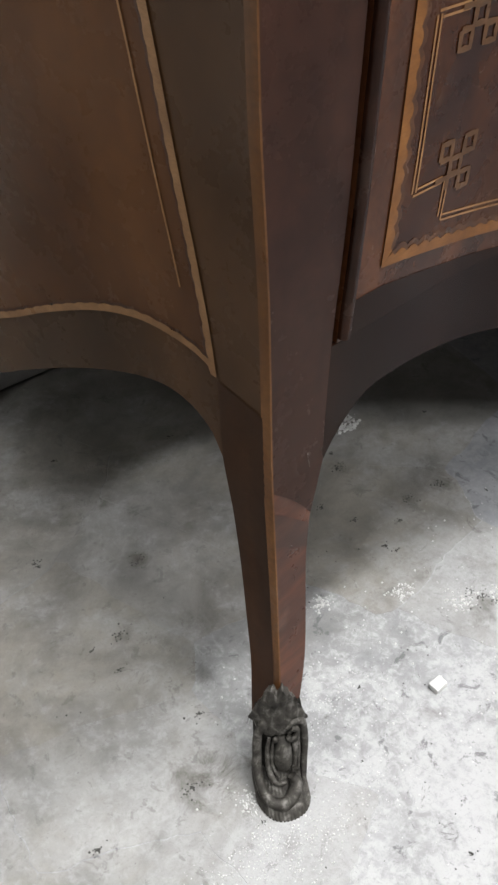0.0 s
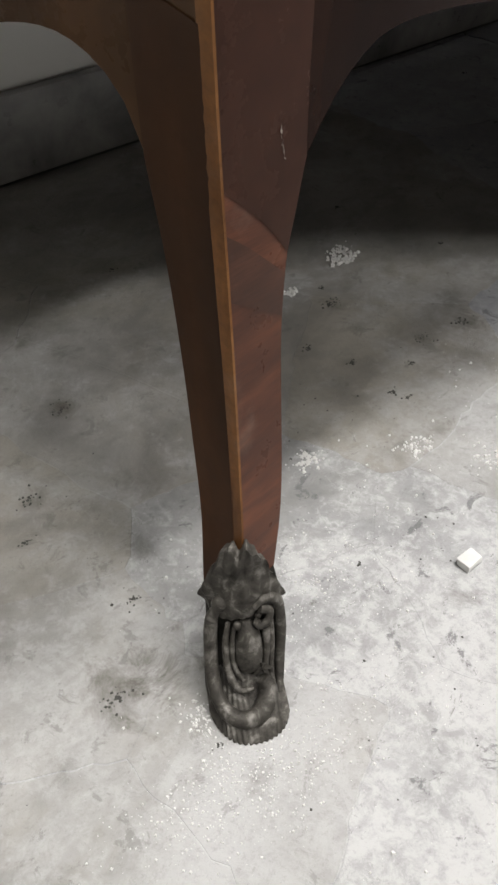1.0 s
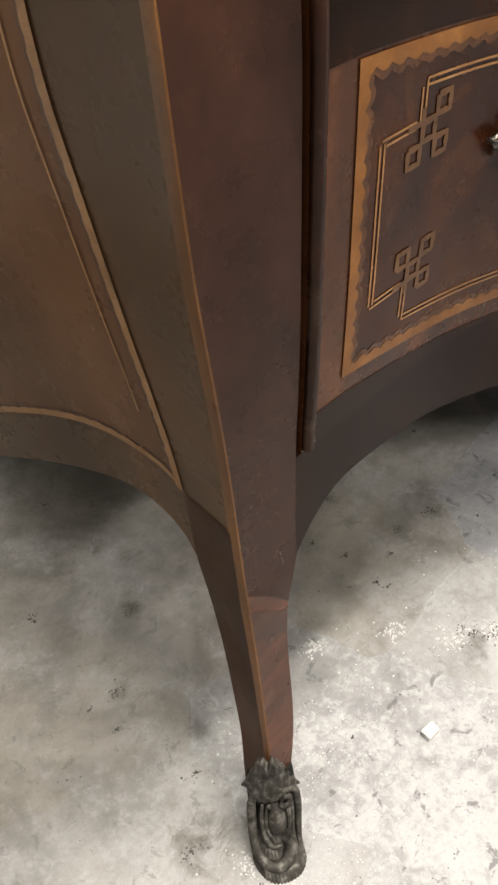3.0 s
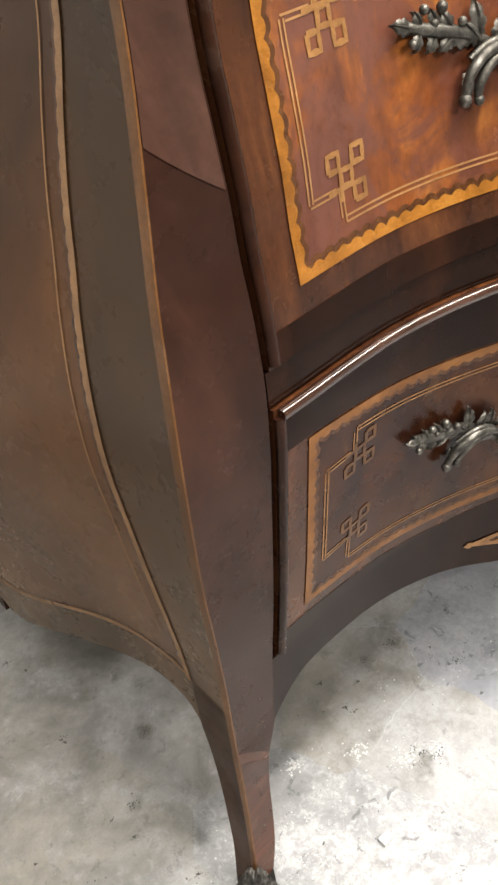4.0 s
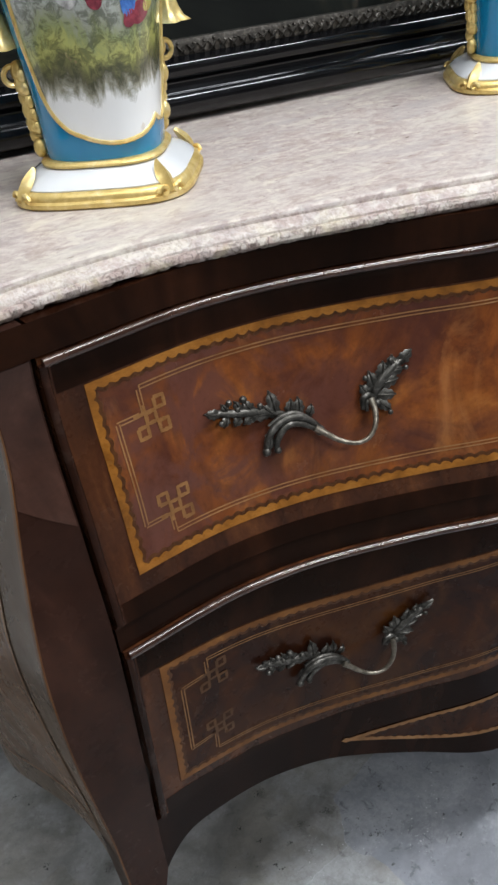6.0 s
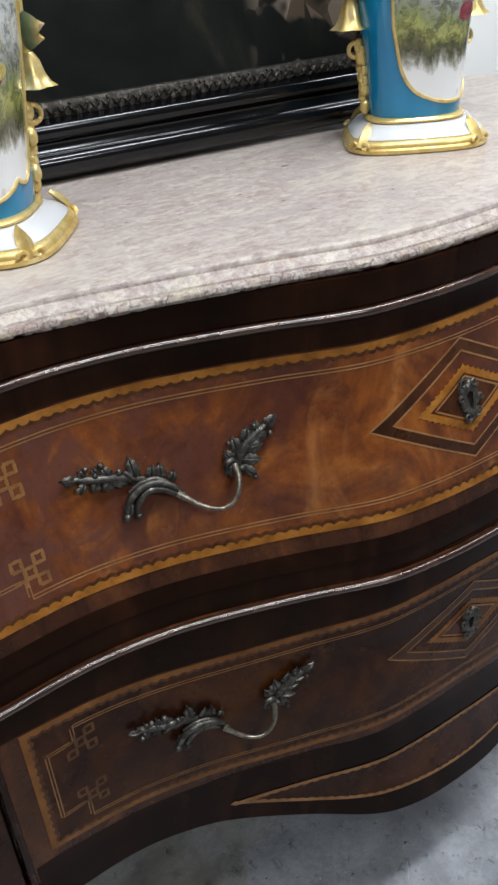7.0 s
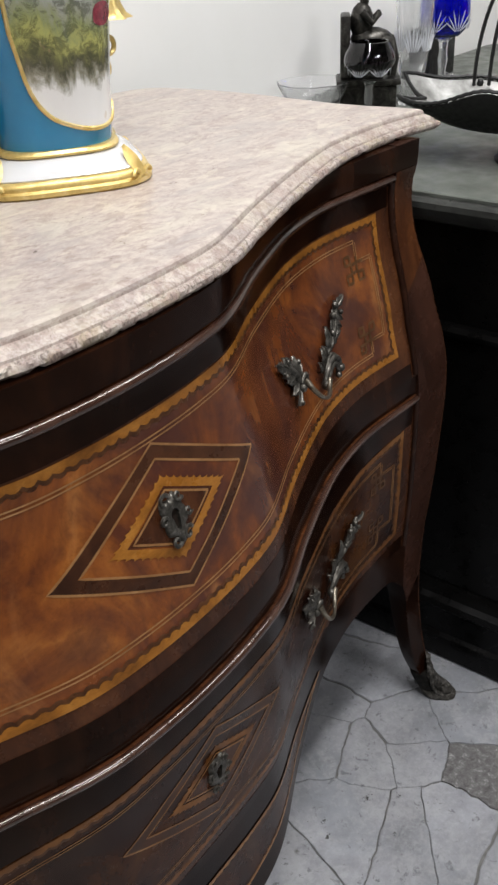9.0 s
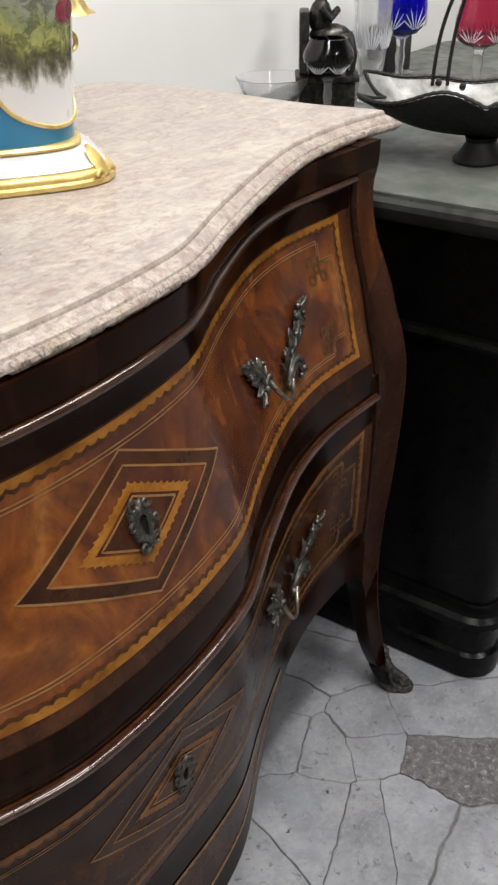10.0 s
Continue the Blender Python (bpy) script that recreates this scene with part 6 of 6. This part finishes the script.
# ---- the framed painting that leans on the wall ----
def canvas_mat():
    n = Nodes("dark old painting", 0.42, spec=0.12)
    a = n.noise(5, 6, 0.65, 1.2)
    col = n.ramp(a, (0.35, (0.0035, 0.0038, 0.0036)), (0.52, (0.008, 0.009, 0.0075)), (0.64, (0.024, 0.021, 0.014)), (0.76, (0.06, 0.050, 0.032)))
    sep = n.add("ShaderNodeSeparateXYZ")
    n.link(n.at, sep.inputs[0])
    # pale rocks and folds low down in one corner of the picture
    facets = n.add("ShaderNodeTexVoronoi", Scale=44.0)
    n.link(n.scaled(1.0, 1.0, 0.7, (0, 0.5, 0)), facets.inputs["Vector"])
    rocks = n.noise(15, 2, 0.5, 0.2)
    weight = n.grey(rocks, 0.46, 0.50, 0.0, 0.9)
    for fade in (n.grey(sep.outputs["X"], 0.07, 0.12), n.grey(sep.outputs["Z"], 0.20, 0.15)):
        times = n.add("ShaderNodeMath")
        times.operation = "MULTIPLY"
        n.link(weight, times.inputs[0])
        n.link(fade, times.inputs[1])
        weight = times.outputs[0]
    col = n.mix(weight, col, n.ramp(facets.outputs["Color"], (0.20, (0.018, 0.013, 0.009)), (0.50, (0.085, 0.062, 0.043)), (0.80, (0.23, 0.185, 0.14))))
    n.color(col).bump(n.noise(300, 2), 0.1, 0.0004)
    return n.mat


def painting():
    p = thing("framed_painting", (0, 0, 0), "dark oil painting in a black frame leaning on the wall", "painting")
    x0, x1, h = -0.56, 0.297, 0.60
    prof = [(0.0, 0.0)] + [(0.013 - 0.013 * math.cos(k * math.pi / 9), 0.024 + 0.012 * math.sin(k * math.pi / 9)) for k in range(10)] + [(0.030, 0.0225), (0.036, 0.0235)] + [(0.047 - 0.009 * math.cos(k * math.pi / 9), 0.0215 + 0.006 * math.sin(k * math.pi / 9)) for k in range(10)] + [(0.060, 0.017), (0.060, 0.0)]
    corner = lambda d: ((x0 + d, d), (x1 - d, d), (x1 - d, h - d), (x0 + d, h - d))  # noqa: E731
    for i, nm in enumerate(("bottom_rail", "right_rail", "top_rail", "left_rail")):
        bm = bmesh.new()
        a = [Vector((corner(d)[i][0], -y, corner(d)[i][1])) for d, y in prof]
        b = [Vector((corner(d)[(i + 1) % 4][0], -y, corner(d)[(i + 1) % 4][1])) for d, y in prof]
        loft(bm, [a, b])
        part("frame_rail", bm, BLACKWOOD, p, "black polished frame moulding", 50)
        bm = bmesh.new()
        c, d = Vector((*corner(0.0605)[i], 0)), Vector((*corner(0.0605)[(i + 1) % 4], 0))
        c, d = Vector((c.x, -0.0115, c.y)), Vector((d.x, -0.0115, d.y))
        run = (d - c).length
        inn = Vector((-(d - c).z, 0, (d - c).x)).normalized()
        w = (d - c).normalized()
        rings = [[q + inn * e + Vector((0, -f, 0)) for e, f in ((0, -0.010), (0, 0.003), (0.008, 0.005), (0.016, 0.003), (0.0175, -0.010))] for q in (c, d)]
        loft(bm, rings)
        rng = random.Random(i)
        for k in range(int(run / 0.0062)):
            q = c + w * (k + 0.5) * 0.0062 + inn * 0.008 + Vector((0, -0.004, 0))
            turn = 0.75 if k % 2 else -0.75
            leaf(bm, q - inn * 0.007, w * math.sin(turn) + inn * math.cos(turn), Vector((0, -1, 0)), 0.0125, 0.0052, 0.0022, 0.12)
            ball(bm, q + inn * rng.uniform(-0.004, 0.005), (0.0019, 0.003, 0.0019), 6, 4)
        part("ornament_strip", bm, ORNAMENT, p, "carved leaf strip of worn silver", 50)
    bm = bmesh.new()
    box(bm, x0 + 0.05, x1 - 0.05, -0.0045, 0.0, 0.05, h - 0.05)
    part("canvas", bm, canvas_mat(), p, "very dark varnished canvas with brown blotches")
    p.matrix_basis = pose(0.0, 0.374, 0.8505, -6.5, 0, -7.4)


painting()


# ---- the black cabinet at the side, and what stands on it ----
def round_rect(x0, x1, y0, y1, r, n=8):
    out = []
    for cx, cy, a in ((x0 + r, y0 + r, 180), (x1 - r, y0 + r, 270), (x1 - r, y1 - r, 0), (x0 + r, y1 - r, 90)):
        out += [(cx + r * math.cos(radians(a + 90 * k / n)), cy + r * math.sin(radians(a + 90 * k / n))) for k in range(n + 1)]
    return out


def cabinet():
    c = thing("black_cabinet", (1.2, 0.16, 0), "ebonised cabinet with rounded corners and mouldings on the floor", "cabinet")

    def stack(name, rows, mat, label="", r=0.055):
        bm = bmesh.new()
        loft(bm, [[Vector((x, y, z)) for x, y in round_rect(0.612 + d, 1.80 - d, -0.165 + d, 0.484, max(0.012, r - d))] for d, z in rows])
        part(name, bm, mat, c, label, 30)

    stack("plinth", ((0.012, 0.0), (0.006, 0.004), (0.004, 0.03), (0.006, 0.045), (0.012, 0.05), (0.012, 0.095), (0.012, 0.0995)), EBONISED)
    stack("base_moulding", ((0.012, 0.100), (0.002, 0.104), (-0.004, 0.112), (-0.002, 0.122), (0.006, 0.128), (0.008, 0.138), (0.014, 0.1455)), EBONISED, "rounded base moulding")
    stack("body", ((0.018, 0.146), (0.018, 0.5555)), EBONISED, "plain black body")
    stack("waist_moulding", ((0.018, 0.556), (0.008, 0.559), (0.006, 0.566), (0.010, 0.572), (0.018, 0.5745)), EBONISED)
    stack("upper_body", ((0.018, 0.575), (0.018, 0.7015)), EBONISED)
    stack("top_moulding", ((0.018, 0.702), (0.010, 0.706), (0.001, 0.716), (-0.003, 0.724), (-0.002, 0.731), (0.003, 0.735), (0.008, 0.7355)), CABEDGE, "worn rounded top edge")
    stack("top_panel", ((0.009, 0.7358), (0.009, 0.7395), (0.0105, 0.7408)), CABTOP, "grey-green stone top")


cabinet()
CT = 0.7409


def goblet(at, cup, stem, label, h=0.17, r=0.036, squat=0.0):
    g = thing("goblet", at, label, "goblet", "goblets on the cabinet")
    x, y, z = at
    s = h / 0.17
    bm = bmesh.new()
    lathe(bm, [(a * r / 0.036, b * s) for a, b in ((0.028, 0.0), (0.030, 0.002), (0.012, 0.006), (0.0065, 0.012), (0.0055, 0.03), (0.008, 0.045), (0.0058, 0.058), (0.0075, 0.072), (0.013, 0.077))], 20, at, flute=0.03, nflute=8)
    part("stem", bm, CLEAR, g, "cut clear glass stem and foot")
    bm = bmesh.new()
    outer = [(0.010, 0.0775), (0.023, 0.081), (0.0315, 0.090), (0.0360, 0.104), (0.0370, 0.120), (0.0355, 0.136), (0.0325, 0.152), (0.0305, 0.17)]
    inner = [(0.0285, 0.17), (0.0305, 0.152), (0.0335, 0.136), (0.035, 0.120), (0.034, 0.104), (0.0295, 0.092), (0.021, 0.0845), (0.006, 0.081)]
    lathe(bm, [((a + squat * 0.006 * math.sin((b - 0.0775) * 34)) * r / 0.036, (b - squat * 0.030 * (b - 0.0775) / 0.0925 + squat * 0.012) * s) for a, b in outer + inner], 28, at)
    c = part("cup", bm, cup, g, stem)
    bm = bmesh.new()
    for k in range(6):
        a = 2 * math.pi * k / 6
        for low, sign, ln in ((0.090, 1, 0.036),):
            for t in range(-3, 4):
                e = t * 0.30
                d = Vector((math.cos(a + math.sin(e) * 0.16), math.sin(a + math.sin(e) * 0.16), 0))
                side = Vector((-math.sin(a), math.cos(a), 0))
                rr = 0.0345 if sign > 0 else 0.0352
                base = Vector(at) + d * (rr * r / 0.036) + Vector((0, 0, low * s))
                leaf(bm, base, side * math.sin(e) + Vector((0, 0, sign * math.cos(e))) + d * (0.10 if sign > 0 else 0.05), d, ln * s * (1 - 0.10 * abs(t)), 0.0020, 0.0005, -0.05)
    part("cut_pattern", bm, ETCH, c, "frosted cut flower pattern")
    return g


goblet((0.938, 0.328, CT), SMOKE, "dark smoky overlay glass cup", "dark glass cut goblet in front of the bronze figure", 0.132, 0.034, 1.0)
goblet((1.222, 0.340, CT), BLUEGLASS, "cobalt blue overlay glass cup", "cobalt blue cut crystal goblet on a clear stem", 0.190, 0.042)
goblet((1.285, 0.215, CT), REDGLASS, "ruby red overlay glass cup", "ruby red cut crystal goblet on a clear stem", 0.150, 0.046)
goblet((1.345, 0.400, CT), CLEAR, "clear cut glass cup", "clear cut crystal goblet on the cabinet", 0.18, 0.034)


def crystal_vase(at):
    g = thing("crystal_vase", at, "tall clear cut crystal vase on the cabinet", "vase")
    bm = bmesh.new()
    lathe(bm, ((0.024, 0.0), (0.025, 0.004), (0.020, 0.018), (0.019, 0.030), (0.024, 0.07), (0.029, 0.12), (0.033, 0.18), (0.0345, 0.20), (0.032, 0.20), (0.0305, 0.18), (0.026, 0.12), (0.021, 0.07), (0.012, 0.040)), 32, at, flute=0.02, nflute=12)
    body = part("glass_body", bm, CLEAR, g)
    bm = bmesh.new()
    for k in range(7):
        a = 2 * math.pi * k / 7
        for t in range(-3, 4):
            d = Vector((math.cos(a + t * 0.08), math.sin(a + t * 0.08), 0))
            leaf(bm, Vector(at) + d * 0.0282 + Vector((0, 0, 0.085)), Vector((-math.sin(a) * t * 0.14 + d.x * 0.08, math.cos(a) * t * 0.14 + d.y * 0.08, 1)), d, 0.040 - 0.004 * abs(t), 0.003, 0.0006, 0.0)
    part("cut_pattern", bm, ETCH, body, "frosted cut fan pattern")


crystal_vase((1.088, 0.330, CT))


def glass_bowl(at):
    bm = bmesh.new()
    lathe(bm, ((0.020, 0.0), (0.022, 0.003), (0.032, 0.012), (0.047, 0.030), (0.060, 0.055), (0.0585, 0.056), (0.045, 0.033), (0.030, 0.016), (0.012, 0.008)), 32, at, flute=0.03, nflute=10)
    solo("glass_bowl", bm, CLEAR, "small clear fluted glass bowl beside the wall", "bowl")


glass_bowl((0.925, 0.425, CT))


def statuette(x, y, turn):
    """A seated bronze figure on a plinth, as one plain mesh."""
    bm = bmesh.new()
    box(bm, -0.046, 0.046, -0.034, 0.034, 0.0, 0.046, 0.002)
    box(bm, -0.052, 0.052, -0.040, 0.040, 0.0462, 0.055, 0.003)
    box(bm, -0.046, -0.030, -0.030, 0.032, 0.0552, 0.150, 0.004)
    box(bm, -0.029, 0.026, -0.026, 0.030, 0.0552, 0.100, 0.006)
    for c, r in (((-0.012, 0, 0.138), (0.019, 0.021, 0.029)), ((0.004, 0, 0.113), (0.034, 0.027, 0.017)), ((-0.008, 0, 0.170), (0.0075, 0.0075, 0.012)), ((-0.006, 0, 0.187), (0.0125, 0.011, 0.0155)), ((-0.013, 0, 0.201), (0.016, 0.006, 0.010))):
        ball(bm, c, r, 12, 8)
    for d in (-1, 1):
        tube(bm, [(0.005, d * 0.015, 0.112), (0.036, d * 0.015, 0.108), (0.041, d * 0.015, 0.085), (0.038, d * 0.015, 0.058)], lambda t: 0.0100 - 0.003 * t, 8)
        tube(bm, [(-0.012, d * 0.021, 0.154), (0.004, d * 0.025, 0.138), (0.016, d * 0.010, 0.150)], lambda t: 0.0065 - 0.002 * t, 8)
    ob = solo("statuette", bm, STATUE, "dark bronze seated figure on a square plinth", "statuette", sharp=50)
    ob.matrix_basis = pose(x, y, CT, 0, 0, turn)


statuette(1.000, 0.366, -58)


def leaf_dish():
    """A boat-shaped pewter dish with a knobbly rim on a short foot, dark outside."""
    d = thing("metal_dish", (0.80, 0.03, CT), "boat-shaped pewter dish with dark underside and iron handle", "dish")
    c = Vector((0.815, 0.020, CT + 0.024))
    ax = Vector((0.353, -0.936, 0)).normalized()
    cr = Vector((ax.y, -ax.x, 0))
    def rim(u, v):
        far = 0.062 + 0.014 * u * u + 0.002 * math.sin(u * 11)
        near = 0.044 + 0.016 * abs(u) ** 3 + 0.030 * math.exp(-((abs(u) - 0.30) / 0.34) ** 2)
        return near if v > 0 else far

    wid = lambda u: 0.030 + 0.050 * max(0.0, 1 - abs(u) ** 2.4) ** 0.7  # noqa: E731

    def f(u, v, off):
        u, v = 2 * u - 1, 2 * v - 1
        low = 0.012 + 0.040 * abs(u) ** 2.5
        z = rim(u, v) * abs(v) ** 1.9 + (1 - abs(v) ** 1.9) * low
        along_axis = 0.165 * u * (1 - 0.20 * abs(u) ** 3 * (1 - abs(v)))
        return c + ax * along_axis + cr * (v * wid(u)) + Vector((0, 0, z + off))

    # same metal as the lining; the unlit underside is coloured black
    bm = bmesh.new()
    slab(bm, lambda u, v, s: f(u, v, -0.004 if s else -0.0015), 40, 16)
    part("shell", bm, IRON, d, "underside with its shade put in as black")
    bm = bmesh.new()
    slab(bm, lambda u, v, s: f(0.01 + 0.98 * u, 0.02 + 0.96 * v, 0.0 if s else 0.0012), 40, 16)
    part("lining", bm, PEWTER, d, "shiny pewter inside")
    bm = bmesh.new()
    for side in (0.0, 1.0):
        tube(bm, [f(k / 70, side, 0.001) + Vector((0, 0, 0.0008 * (k % 2))) for k in range(71)], lambda t: 0.0026, 6)
    for end in (0.0, 1.0):
        tube(bm, [f(end, k / 24, 0.001) for k in range(25)], 0.0022, 6)
    part("rim", bm, IRON, d, "dark beaded rim")
    for u in (0.30, 0.40):
        bm = bmesh.new()
        ball(bm, f(u, 0.05, 0.004), (0.005, 0.005, 0.005), 8, 6)
        part("rivet", bm, IRON, d)
    bm = bmesh.new()
    lathe(bm, ((0.042, -0.0239), (0.044, -0.020), (0.032, -0.010), (0.024, 0.002), (0.028, 0.0085)), 20, c, squash=0.8)
    part("foot", bm, IRON, d)
    bm = bmesh.new()
    for e in (-0.008, 0.012):
        tube(bm, [c + ax * (-(0.062 + e) * math.cos(a)) + cr * (-0.066 + 0.05 * math.sin(a)) + Vector((0, 0, 0.058 + 0.17 * math.sin(a))) for a in (math.pi * k / 30 for k in range(31))], 0.0026, 7)
    part("handle", bm, IRON, d, "thin black hoop handle")


leaf_dish()
bm = bmesh.new()
box(bm, 1.29, 1.40, 0.40, 0.45, CT, CT + 0.085, 0.003)
solo("dark_box", bm, IRON, "small dark box behind the glasses on the cabinet", "box")
